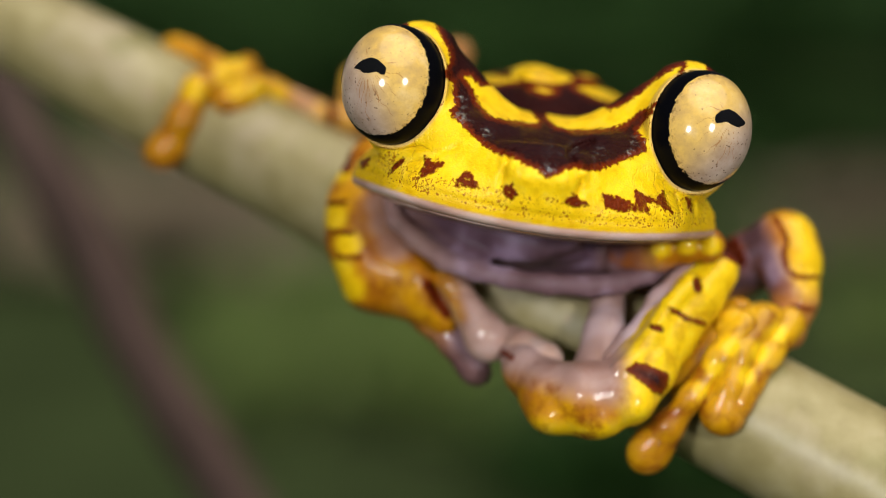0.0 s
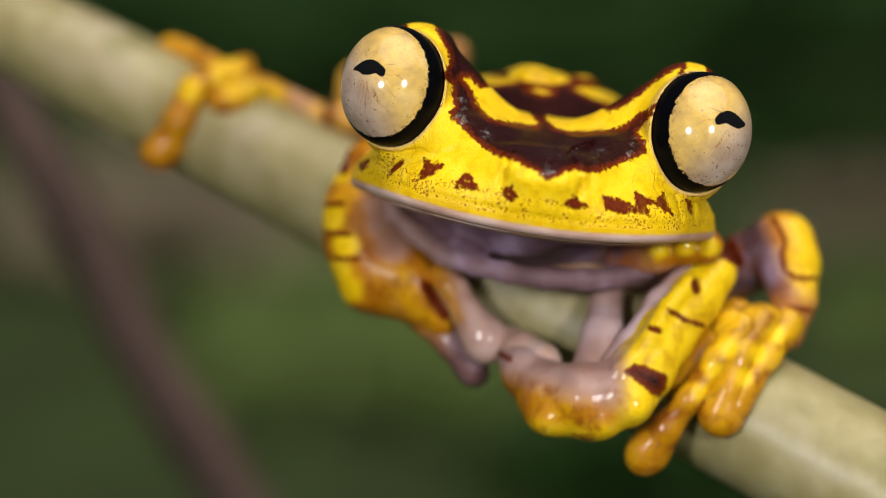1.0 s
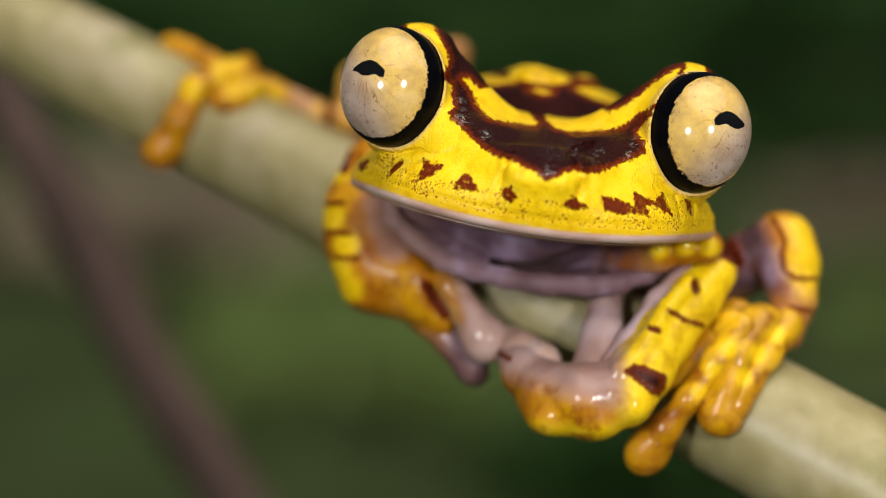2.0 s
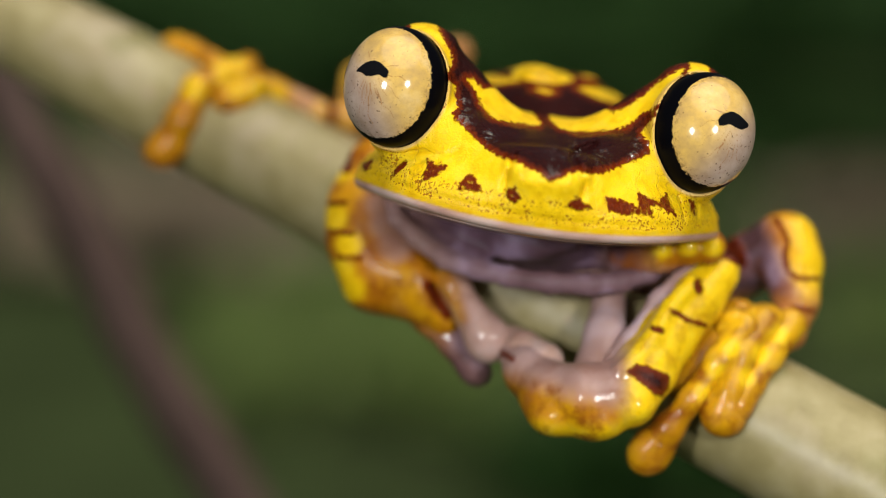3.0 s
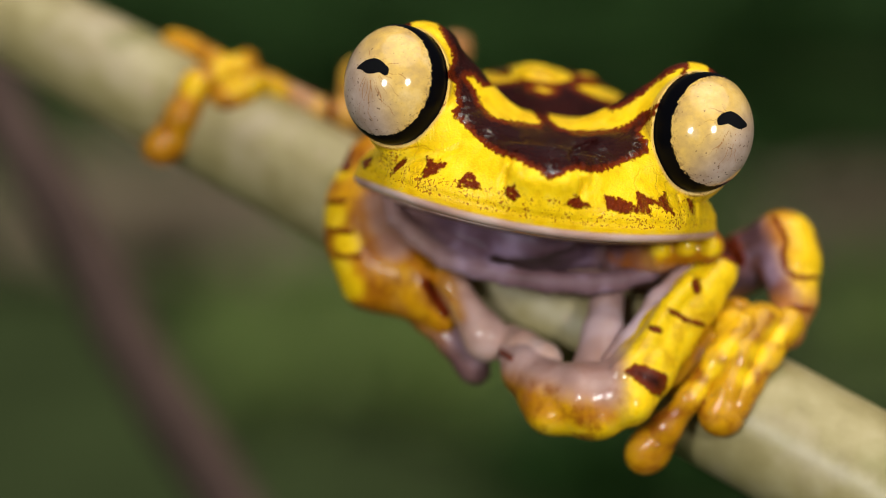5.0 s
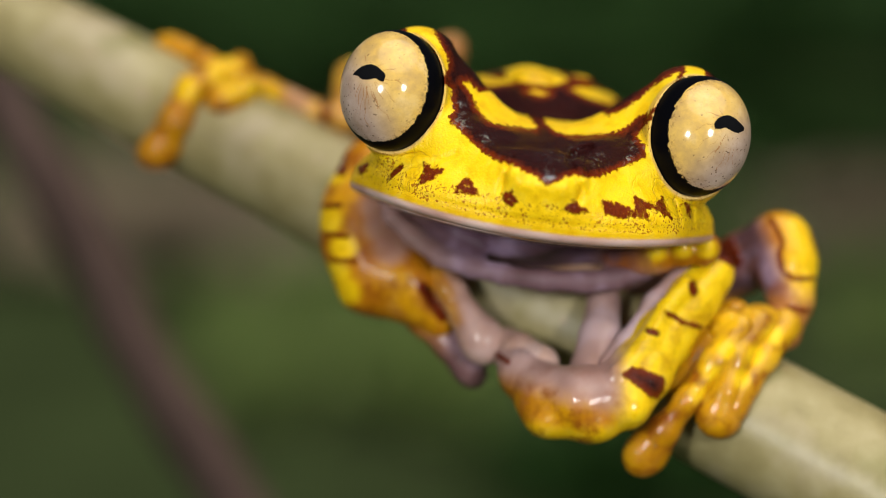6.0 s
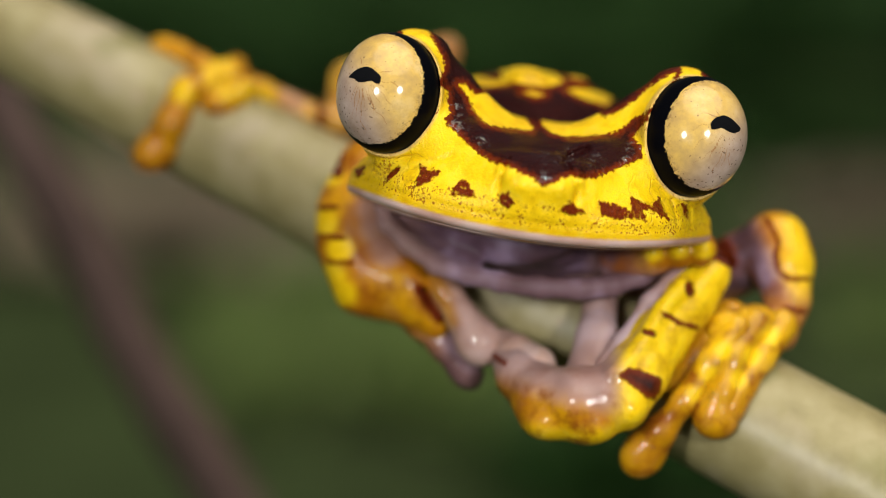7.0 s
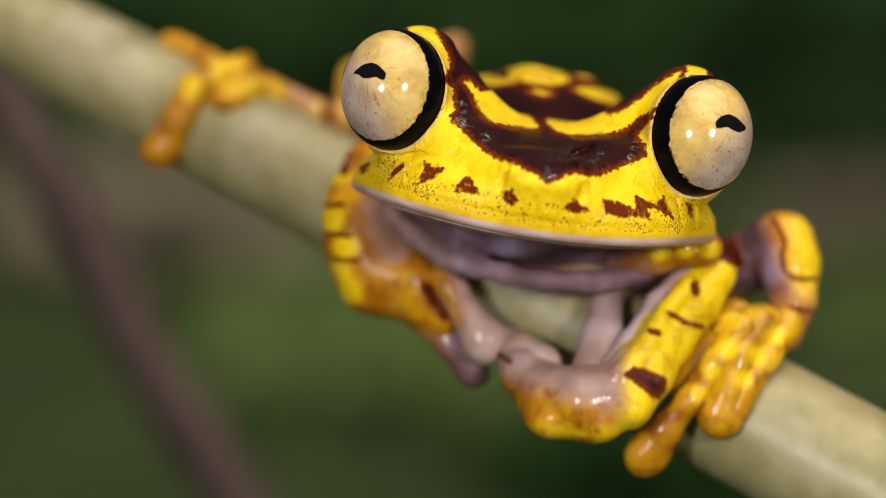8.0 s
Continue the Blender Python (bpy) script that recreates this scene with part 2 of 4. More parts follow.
def shell(field, lo, hi, cell, origin, tint=None):
    """A closed mesh of the field's zero surface (surface nets), in metres about origin; tint(points) gives its attributes."""
    axes = [np.arange(l, h + cell, cell, dtype=np.float32) for l, h in zip(lo, hi)]
    G = np.stack(np.meshgrid(*axes, indexing="ij"), -1)
    F = field(G).astype(np.float32)
    nx, ny, nz = (n - 1 for n in F.shape)
    total = np.zeros((nx, ny, nz, 3), np.float32)
    count = np.zeros((nx, ny, nz), np.float32)
    corner = [(i, j, k) for i in (0, 1) for j in (0, 1) for k in (0, 1)]
    for a in corner:
        for ax in range(3):
            if a[ax]:
                continue
            b = list(a)
            b[ax] = 1
            fa = F[a[0]:a[0] + nx, a[1]:a[1] + ny, a[2]:a[2] + nz]
            fb = F[b[0]:b[0] + nx, b[1]:b[1] + ny, b[2]:b[2] + nz]
            cross = (fa < 0) != (fb < 0)
            t = np.where(cross, fa / np.where(cross, fa - fb, 1), 0)
            for d in range(3):
                total[..., d] += np.where(cross, t if d == ax else float(a[d]), 0)
            count += cross
    live = count > 0
    index = np.full(live.shape, -1, np.int64)
    index[live] = np.arange(live.sum())
    cells = np.argwhere(live)
    pts = (cells + total[live] / count[live][:, None]) * cell + np.array(lo, np.float32)
    quads = []
    for ax in range(3):
        u, v = (ax + 1) % 3, (ax + 2) % 3
        s0 = [slice(0, n) for n in F.shape]
        s1 = list(s0)
        s0[ax], s1[ax] = slice(0, F.shape[ax] - 1), slice(1, F.shape[ax])
        a, b = F[tuple(s0)] < 0, F[tuple(s1)] < 0
        for rising in (True, False):
            e = np.argwhere((~a & b) if rising else (a & ~b))
            e = e[(e[:, u] > 0) & (e[:, v] > 0) & (e[:, u] < F.shape[u] - 1) & (e[:, v] < F.shape[v] - 1)]
            du, dv = np.eye(3, dtype=int)[u], np.eye(3, dtype=int)[v]
            ring = [e - du - dv, e - dv, e, e - du]
            ids = [index[r[:, 0], r[:, 1], r[:, 2]] for r in ring]
            quads.append(np.stack(ids[::-1] if rising else ids, 1))
    faces = np.concatenate(quads)
    mesh = bpy.data.meshes.new("form")
    mesh.from_pydata(((pts - np.array(origin, np.float32)) / 1000).tolist(), [], faces.tolist())
    mesh.polygons.foreach_set("use_smooth", np.ones(len(faces), bool))
    values = tint(pts) if tint else {}
    values.setdefault("grain", 0.3)
    values.setdefault("mottle", 0.5)
    for key, value in values.items():
        at = mesh.attributes.new(key, "FLOAT", "POINT")
        at.data.foreach_set("value", np.ascontiguousarray(np.broadcast_to(value, len(pts)), np.float32))
    mesh.update()
    return mesh


def outline(p, poly):
    """Signed distance of points p (n, 2) from a polygon; negative inside."""
    poly = np.array(poly, float)
    best, odd = np.full(len(p), 1e9), np.zeros(len(p), bool)
    for a, b in zip(poly, np.roll(poly, -1, 0)):
        d = b - a
        t = np.clip(((p - a) @ d) / (d @ d), 0, 1)
        best = np.minimum(best, np.linalg.norm(p - a - t[:, None] * d, axis=1))
        hit = ((a[1] > p[:, 1]) != (b[1] > p[:, 1]))
        odd ^= hit & (p[:, 0] < (b[0] - a[0]) * (p[:, 1] - a[1]) / np.where(hit, b[1] - a[1], 1) + a[0])
    return np.where(odd, -best, best)


def ramp(x, a, b):
    """0 at a, 1 at b, smooth between."""
    t = np.clip((x - a) / (b - a), 0, 1)
    return t * t * (3 - 2 * t)


# ---- the stalk on which the frog sits ----
AXIS_A, AXIS_B = np.array((-22.81, 27, 12.0)), np.array((17.5, 9.5, -9.55))
PIVOT = (6.22, 8, -5.04)
NECK = (5.62, 9, 3.54)


def stalk_thing():
    """A long, slightly tapering round stalk."""
    way = (AXIS_B - AXIS_A) / np.linalg.norm(AXIS_B - AXIS_A)
    side = np.cross(way, (0, 0, 1.0))
    side /= np.linalg.norm(side)
    up = np.cross(side, way)
    bm = bmesh.new()
    rings, n = [], 40
    for i in range(161):
        s = -60 + 150 * i / 100 if i < 101 else 90 + 1000 * ((i - 100) / 60) ** 1.5
        c = AXIS_A + way * s + up * 0.12 * math.sin(s / 17)
        r = 3.18 + 0.63 * min(s + 4, 120) / 45 + 0.05 * math.sin(s / 5.3)
        rings.append([bm.verts.new(((c + r * (math.cos(a) * side + math.sin(a) * up)) - PIVOT) / 1000)
                      for a in (2 * math.pi * j / n for j in range(n))])
    for p, q in zip(rings, rings[1:]):
        for j in range(n):
            bm.faces.new((p[j], p[(j + 1) % n], q[(j + 1) % n], q[j]))
    bm.faces.new(rings[0])
    bm.faces.new(rings[-1][::-1])
    bmesh.ops.recalc_face_normals(bm, faces=bm.faces)
    mesh = bpy.data.meshes.new("stalk")
    bm.to_mesh(mesh)
    mesh.polygons.foreach_set("use_smooth", np.ones(len(mesh.polygons), bool))
    mesh.materials.append(STALK)
    return tagged(new("plant_stalk", mesh), "smooth pale green-cream plant stalk with olive blotches", "stalk")


stalk = stalk_thing()


def leaf_scar(at, size):
    """A small raised oval scar on the stalk's skin, facing outwards."""
    way = (AXIS_B - AXIS_A) / np.linalg.norm(AXIS_B - AXIS_A)
    c = np.array(at)
    foot = AXIS_A + way * ((c - AXIS_A) @ way)
    out = (c - foot) / np.linalg.norm(c - foot)
    s = (foot - AXIS_A) @ way
    c = foot + out * (3.18 + 0.63 * min(s + 4, 120) / 45 - 0.02)
    turn = Matrix((Vector(way), Vector(np.cross(out, way)), Vector(out))).transposed()
    bm = bmesh.new()
    bmesh.ops.create_uvsphere(bm, u_segments=20, v_segments=10, radius=1)
    for v in bm.verts:
        k = 1 + 0.15 * noise.noise(v.co * 2.3 + Vector(at))
        v.co = (Vector(c) + turn @ Vector((v.co.x * size * k, v.co.y * size * 0.7 * k, v.co.z * 0.1)) - Vector(PIVOT)) / 1000
    mesh = bpy.data.meshes.new("leaf_scar")
    bm.to_mesh(mesh)
    mesh.polygons.foreach_set("use_smooth", np.ones(len(mesh.polygons), bool))
    part("leaf_scar", mesh, SCAR, stalk, "small pinkish-brown scar")


for at, size in (((-21.58, 22, 12.79), 0.42), ((-18.08, 21, 9.56), 0.6), ((-11.53, 16, 6), 0.3), ((-7.39, 15, 6.86), 0.35)):
    leaf_scar(at, size)

# ---- the frog ----
frog = tagged(new("frog"), "yellow tree frog with chocolate markings clinging to a stalk", "frog")


# head plane: x across, z up, leaned by HEAD_LEAN about HEAD_MID
HEAD_LEAN, HEAD_MID = 8.5, (5.26, 0, 4.22)


def head_plane(p):
    s, w = math.sin(radians(HEAD_LEAN)), math.cos(radians(HEAD_LEAN))
    x, z = p[..., 0] - HEAD_MID[0], p[..., 2] - HEAD_MID[2]
    return np.stack((x * w - z * s, p[..., 1], x * s + z * w), -1)


def from_head(u, y, v):
    s, w = math.sin(radians(HEAD_LEAN)), math.cos(radians(HEAD_LEAN))
    return (HEAD_MID[0] + u * w + v * s, y, HEAD_MID[2] - u * s + v * w)


EYES = ((-8.5, 0.9, 3.34), (8.02, 0.9, 3.32))
EYE_R = (2.77, 2.77, 3.22)


def lip_height(q):
    return -3.42 + 0.0125 * q[..., 0] ** 2


GAZE = ((-24, 4), (24, 4))


def heading(az, el):
    az, el = radians(az), radians(el)
    return np.array((math.sin(az) * math.cos(el), -math.cos(az) * math.cos(el), math.sin(el)))


def groove(q, path, width, depth):
    """A furrow (or with negative depth a ridge) pressed into the face along a path of its front plane."""
    u, v = q[..., 0], q[..., 2]
    near = None
    for (a, b), (c, e) in zip(path, path[1:]):
        du, dv = c - a, e - b
        t = np.clip(((u - a) * du + (v - b) * dv) / max(du * du + dv * dv, 1e-6), 0, 1)
        d = (u - a - t * du) ** 2 + (v - b - t * dv) ** 2
        near = d if near is None else np.minimum(near, d)
    return depth * np.exp(-near / width ** 2)


FURROWS = (
    ([(-1.75, 0.6), (-2.0, -0.2), (-2.12, -1.2)], 0.15, 0.22),
    ([(2.4, 1.9), (1.5, 1.35), (1.2, 0.95), (1.55, 0.35), (1.95, -0.4), (1.95, -1.1)], 0.15, 0.24),
    ([(-1.35, -0.35), (-1.2, -0.6)], 0.6, -0.28), ([(1.2, -0.25), (1.1, -0.5)], 0.6, -0.28), ([(0.0, -0.55), (0.1, -0.6)], 0.45, -0.12),
    ([(-9.3, -0.25), (-8.0, -0.1), (-6.6, 0.15), (-5.4, 0.05), (-4.6, 0.5)], 0.12, 0.10),
    ([(-8.6, -0.9), (-7.6, -0.6), (-6.6, -0.5)], 0.10, 0.07),
    ([(7.1, 0.2), (7.4, -0.7), (7.7, -1.5)], 0.10, 0.09), ([(8.2, 0.0), (8.5, -1.0), (8.5, -1.6)], 0.10, 0.08), ([(6.2, 0.4), (7.2, 0.1), (8.4, 0.1)], 0.12, 0.10),
    ([(-5.6, 2.9), (-4.9, 1.9), (-4.0, 1.2)], 0.25, -0.08), ([(5.3, 2.6), (4.9, 1.9), (4.0, 1.2)], 0.25, -0.08),
)


def head_field(P):
    q = head_plane(P)
    d = egg(q, (0, 6.2, -1.5), (10.15, 8.0, 3.7))
    d = melt(d, egg(q, (0, 1.6, -2.0), (7.9, 4.6, 3.1)), 1.6)
    d = melt(d, egg(q, (0, -0.6, -0.6), (3.2, 3.0, 1.9)), 1.2)
    d = melt(d, egg(q, (0, 8.5, -0.2), (6.0, 7.6, 3.6)), 1.5)
    for s in (-1, 1):
        d = melt(d, rod(q, (s * 3.6, 4.0, 1.5), (s * 7.3, 3.1, 4.65), 1.1, 2.45), 1.6)
        d = melt(d, rod(q, (s * 3.0, 4.8, 1.95), (s * 5.4, 3.8, 3.4), 1.7, 2.0), 0.9)
        d = melt(d, egg(q, (s * 3.0, 7.5, 0.7), (2.6, 5.0, 2.75)), 1.0)
        d = melt(d, egg(q, (s * 7.6, 2.6, 2.6), (2.7, 2.8, 3.2)), 0.8)
        d = melt(d, rod(q, (s * 5.4, 1.4, 1.0), (s * 2.1, -1.5, 0.1), 1.0, 0.6), 1.2)
        d = melt(d, egg(q, (s * 4.4, 2.2, 1.1), (2.6, 2.4, 1.7)), 1.4)
    # blunt snout tip with a nostril bump at each side and a crease behind it
    d = melt(d, egg(q, (0.1, -2.7, -0.45), (1.85, 0.9, 0.95)), 0.5)
    for s in (-1, 1):
        d = melt(d, egg(q, (s * 1.75, -2.75, 0.0), (0.5, 0.6, 0.75)), 0.35)
        d = -melt(-d, rod(q, (s * 1.95, -4.0, 0.2), (s * 2.05, -3.0, 0.2), 0.13, 0.1), 0.12)
    skin = np.abs(d) < 0.8
    face = q[skin]
    d[skin] += sum(groove(face, path, width, depth) for path, width, depth in FURROWS)
    for (x, y, z), aim in zip(EYES, GAZE):
        lid = egg(q, (x * 0.99, y, z - 0.06), (2.9, 2.9, 3.36))
        plane = (q - np.array((x, y, z), np.float32)) @ heading(*aim).astype(np.float32) + (0.4 if x < 0 else 0.1)
        d = melt(d, -melt(-lid, -plane, 0.15), 0.25)
        d = -melt(-d, egg(q, (x, y, z), (2.8, 2.8, 3.25)), 0.12)
    # folds under the eyes and over the lip
    d = d + 0.10 * np.exp(-((q[..., 2] + 0.55 + 0.10 * np.sin(q[..., 0] * 1.3)) / 0.13) ** 2) * np.clip((np.abs(q[..., 0]) - 5.0) / 2.5, 0, 1) * 0.5
    d = d + 0.07 * np.exp(-((q[..., 2] - lip_height(q) - 0.95) / 0.2) ** 2)
    d = d - 0.05 * np.exp(-((q[..., 2] - lip_height(q) - 0.2) / 0.22) ** 2)
    return -melt(-d, -(lip_height(q) - q[..., 2]), 0.28)


MASK = [(-7.1, 7.6), (-6.4, 6.3), (-5.9, 5.58), (-5.72, 5.16), (-5.83, 4.55), (-6.05, 4.2), (-5.75, 4.0), (-5.4, 3.9), (-5.35, 3.45), (-5.09, 2.75), (-5.3, 2.33), (-5.05, 2.05), (-4.13, 1.31),
        (-3.46, 0.78), (-2.52, 0.34), (-1.78, 0.22), (-1.01, -0.03), (-0.4, -0.27), (0.1, -0.55), (0.36, -0.5), (0.64, -0.32), (1.05, -0.05), (1.61, 0.22), (2.24, 0.12), (3.14, 0.46), (3.73, 0.81),
        (4.6, 1.27), (5.35, 1.84), (5.2, 2.29), (4.79, 2.81), (5.2, 3.64), (5.53, 4.28), (6.03, 4.95), (6.54, 5.81), (6.9, 6.6), (6.95, 7.6), (6.5, 9.4), (-6.8, 9)]
BROW_L = [(-4.86, 4.4), (-4.5, 4.42), (-3.84, 3.98), (-2.8, 4.4), (-1.6, 4.2), (-0.9, 3.3), (-0.51, 2.71), (-0.62, 2.5), (-1.49, 2.52), (-2.43, 2.41), (-3.13, 2.46), (-3.81, 3.02), (-4.22, 3.76)]
BROW_R = [(0.02, 2.95), (0.05, 4.2), (2.5, 4.3), (3.22, 3.78), (4.08, 4.28), (4.77, 4.92), (5.29, 5.62), (5.98, 6.22), (6.6, 6.63),
          (6.43, 6.07), (6.09, 5.38), (5.62, 4.69), (5.16, 4.22), (4.59, 3.73), (3.92, 3.04), (3.05, 2.76), (2.18, 2.56), (1.3, 2.48), (0.52, 2.56)]
# brown outer rims of the eyelids
LIDS = ([(-8.2, 7.8), (-8.2, 6.2), (-9.5, 5.2), (-12, 3.6), (-12, 8)], [(7.95, 7.9), (8.0, 6.2), (9.4, 5.2), (12, 3.8), (12, 8)])
SPOTS = [
    [(-6.26, -0.19), (-5.8, -0.5), (-5.22, -0.46), (-5.59, -0.97), (-6.42, -1.48), (-6.16, -0.8)],
    [(-3.96, -0.75), (-3.63, -0.98), (-3.19, -1.51), (-3.87, -1.55), (-4.4, -1.56), (-4.24, -1.06)],
    [(-1.99, -1.28), (-1.58, -1.14), (-1.21, -1.62), (-1.47, -1.86), (-1.84, -1.71)],
    [(-7.3, -0.42), (-7.4, -0.86), (-7.98, -1.33), (-7.75, -0.83)],
    [(-9.76, -0.85), (-9.2, -0.6), (-9.31, -1.04), (-9.62, -1.22)],
    [(1.67, -1.14), (2.02, -1.38), (2.49, -1.56), (1.91, -1.71), (1.3, -1.65), (1.49, -1.36)],
    [(3.24, -0.87), (3.93, -0.97), (4.56, -1.08), (5.13, -1.23), (4.92, -0.36), (5.44, -0.58), (6.09, -0.77), (6.44, -0.26), (6.67, -0.77), (7.12, -1.3), (6.6, -1.09), (6.1, -0.92), (5.54, -0.96), (5.79, -1.52), (5.2, -1.31), (4.56, -1.62), (4.01, -1.56), (3.45, -1.53)],
    [(7.87, -0.32), (8.11, -0.34), (8.28, -1.04), (8.04, -0.84)],
]


def head_tint(p):
    q = head_plane(p)
    uv = q[:, (0, 2)]
    mark = outline(uv, MASK)
    for poly in (BROW_L, BROW_R):
        mark = np.maximum(mark, -outline(uv, poly))
    for poly in LIDS:
        mark = np.minimum(mark, outline(uv, poly))
    for poly in SPOTS:
        mark = np.minimum(mark, np.maximum(outline(uv, poly) - 0.05, -0.11))
    sheen = np.zeros(len(q))
    for u, v, r in ((-5.0, 2.9, 0.9), (-4.6, 2.1, 0.9), (0.2, -0.2, 0.8), (1.4, 1.3, 0.7), (0.3, 1.2, 1.1), (4.9, 2.1, 0.8), (4.5, 1.5, 0.7), (-3.2, 1.4, 0.6), (2.8, 1.2, 0.7)):
        sheen = np.maximum(sheen, (1 if r != 1.1 else 0.5) * (1 - ramp(np.hypot(uv[:, 0] - u, uv[:, 1] - v), 0.2 * r, r)))
    rise = q[:, 2] - lip_height(q)
    pale = 0.95 * (1 - ramp(rise, 0.34, 0.5))
    ring, lid = np.zeros(len(q)), np.zeros(len(q))
    for c in EYES:
        r = np.linalg.norm((q - np.array(c)) / np.array(EYE_R), axis=1)
        # paler skin along the lid edge stands in for its wet glint
        lid = np.maximum(lid, 1 - ramp(r, 1.04, 1.10))
        ring = np.maximum(ring, (1 - ramp(r, 1.08, 1.38)) * (q[:, 2] < c[2] + 0.5))
    crack = 0.5 * ramp(np.abs(q[:, 0] + 0.6), 4.2, 6.2) * ramp(q[:, 2], -2.2, -1.4) * (1 - ramp(q[:, 2], 0.3, 1.4))
    band = ramp(rise, 0.3, 0.8) * (1 - ramp(rise, 1.8, 2.6))
    return {"mark": mark, "pale": np.maximum(pale, 0.45 * lid), "orange": 0.25 * (1 - ramp(rise, 0.4, 1.6)) + 0.6 * (1 - ramp(rise, 0.3, 0.5)), "lilac": 0.0, "freckle": np.clip(0.98 * band + 0.88 * ring, 0, 0.98), "grain": 0.2 + 0.35 * ramp(rise, 0.5, 0.9), "mottle": 0.0, "crack": crack, "sheen": sheen}


head = part("head", shell(head_field, (-6.5, -4.5, 0.0), (17.8, 14.0, 14.0), 0.115, NECK, head_tint), SKIN, frog)
head.location = (Vector(NECK) - Vector(PIVOT)) / 1000


# corners of each pupil: a lozenge arched above, notched below, blunt towards the nose
PUPILS = ([(-0.4, -0.056), (-0.26, 0.056), (-0.123, 0.12), (0.02, 0.156), (0.161, 0.134), (0.381, 0.025), (0.382, -0.11), (0.283, -0.111), (0.189, -0.074), (0.048, -0.119), (-0.1, -0.127), (-0.198, -0.071)],
          [(-0.405, -0.028), (-0.29, 0.082), (-0.09, 0.143), (0.079, 0.105), (0.242, 0.038), (0.388, -0.013), (0.362, -0.073), (0.153, -0.146), (-0.001, -0.125), (-0.145, -0.084), (-0.274, -0.128), (-0.373, -0.13)])


def eye_parts(x, y, z, aim, pupil_at):
    """An eyeball with a cream iris inside a black rim, and a flat horizontal pupil lying on it."""
    c = Vector(from_head(x, y, z))
    turn = Matrix.Rotation(radians(HEAD_LEAN), 3, "Y")
    bm = bmesh.new()
    bmesh.ops.create_uvsphere(bm, u_segments=320, v_segments=240, radius=1)
    dirs = np.array([v.co for v in bm.verts])
    for v in bm.verts:
        n = v.co.copy()
        v.co = (c + turn @ Vector((n.x * EYE_R[0], n.y * EYE_R[1], n.z * EYE_R[2])) - Vector(NECK)) / 1000
    mesh = bpy.data.meshes.new("eyeball")
    bm.to_mesh(mesh)
    mesh.polygons.foreach_set("use_smooth", np.ones(len(mesh.polygons), bool))

    axis = heading(*aim)
    pup = heading(*pupil_at)
    ang = np.degrees(np.arccos(np.clip(dirs @ axis, -1, 1)))
    rx = np.cross((0, 0, 1.0), pup)
    rx /= np.linalg.norm(rx)
    ry = np.cross(pup, rx)
    az = np.degrees(np.arctan2(dirs @ rx, dirs @ ry))
    away = np.degrees(np.arccos(np.clip(dirs @ pup, -1, 1)))
    vein = np.full(len(dirs), 1.0)
    for spoke, reach in ((98, 62), (112, 48), (124, 66), (133, 50), (146, 70), (155, 58), (166, 44), (176, 72), (188, 60), (199, 66), (212, 46), (72, 52), (55, 36), (-35, 34)):
        spoke *= 1 if x < 0 else -1
        bend = 3.5 * np.sin(away / 9.0 + spoke) + 1.5 * np.sin(away / 2.6 + 2 * spoke)
        off = np.abs((az - spoke + bend + 180) % 360 - 180) * away / 620 + ramp(away, reach - 25, reach) * 0.06 + (away > reach) + (1 - ramp(away, 9, 13))
        vein = np.minimum(vein, off)
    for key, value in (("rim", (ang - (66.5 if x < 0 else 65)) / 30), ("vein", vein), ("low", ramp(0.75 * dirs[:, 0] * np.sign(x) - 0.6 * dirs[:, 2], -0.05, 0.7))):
        at = mesh.attributes.new(key, "FLOAT", "POINT")
        at.data.foreach_set("value", np.ascontiguousarray(value, np.float32))
    bm.free()
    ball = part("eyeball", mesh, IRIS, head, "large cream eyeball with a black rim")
    # pupil: a wide lozenge, arched above and flatter below
    bm = bmesh.new()
    corners = PUPILS[x > 0]
    rim_pts = []
    for (w0, h0), (w1, h1) in zip(corners, corners[1:] + corners[:1]):
        for i in range(4):
            rim_pts.append((w0 + (w1 - w0) * i / 4, h0 + (h1 - h0) * i / 4))
    n_rim = len(rim_pts)
    rim_pts = [tuple(0.25 * rim_pts[i - 1][j] + 0.5 * rim_pts[i][j] + 0.25 * rim_pts[(i + 1) % n_rim][j] for j in (0, 1)) for i in range(n_rim)]
    hub = None
    prev = None
    for f in (0.0, 0.33, 0.66, 0.9, 1.0):
        row = []
        for w, h in (rim_pts if f else [(0, 0)]):
            n = Vector(pup + f * (w * rx + h * ry)).normalized()
            lift = 1.004 if f < 0.95 else 1.0
            row.append(bm.verts.new((c + turn @ Vector((n.x * EYE_R[0], n.y * EYE_R[1], n.z * EYE_R[2])) * lift - Vector(NECK)) / 1000))
        if f == 0:
            hub = row[0]
        else:
            for i in range(n_rim):
                j = (i + 1) % n_rim
                bm.faces.new((hub, row[i], row[j]) if prev is None else (prev[i], row[i], row[j], prev[j]))
            prev = row
    bmesh.ops.recalc_face_normals(bm, faces=bm.faces)
    mesh = bpy.data.meshes.new("pupil")
    bm.to_mesh(mesh)
    mesh.polygons.foreach_set("use_smooth", np.ones(len(mesh.polygons), bool))
    part("pupil", mesh, PUPIL, head, "black horizontal pupil")


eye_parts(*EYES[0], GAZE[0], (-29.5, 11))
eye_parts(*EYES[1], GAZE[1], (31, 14))


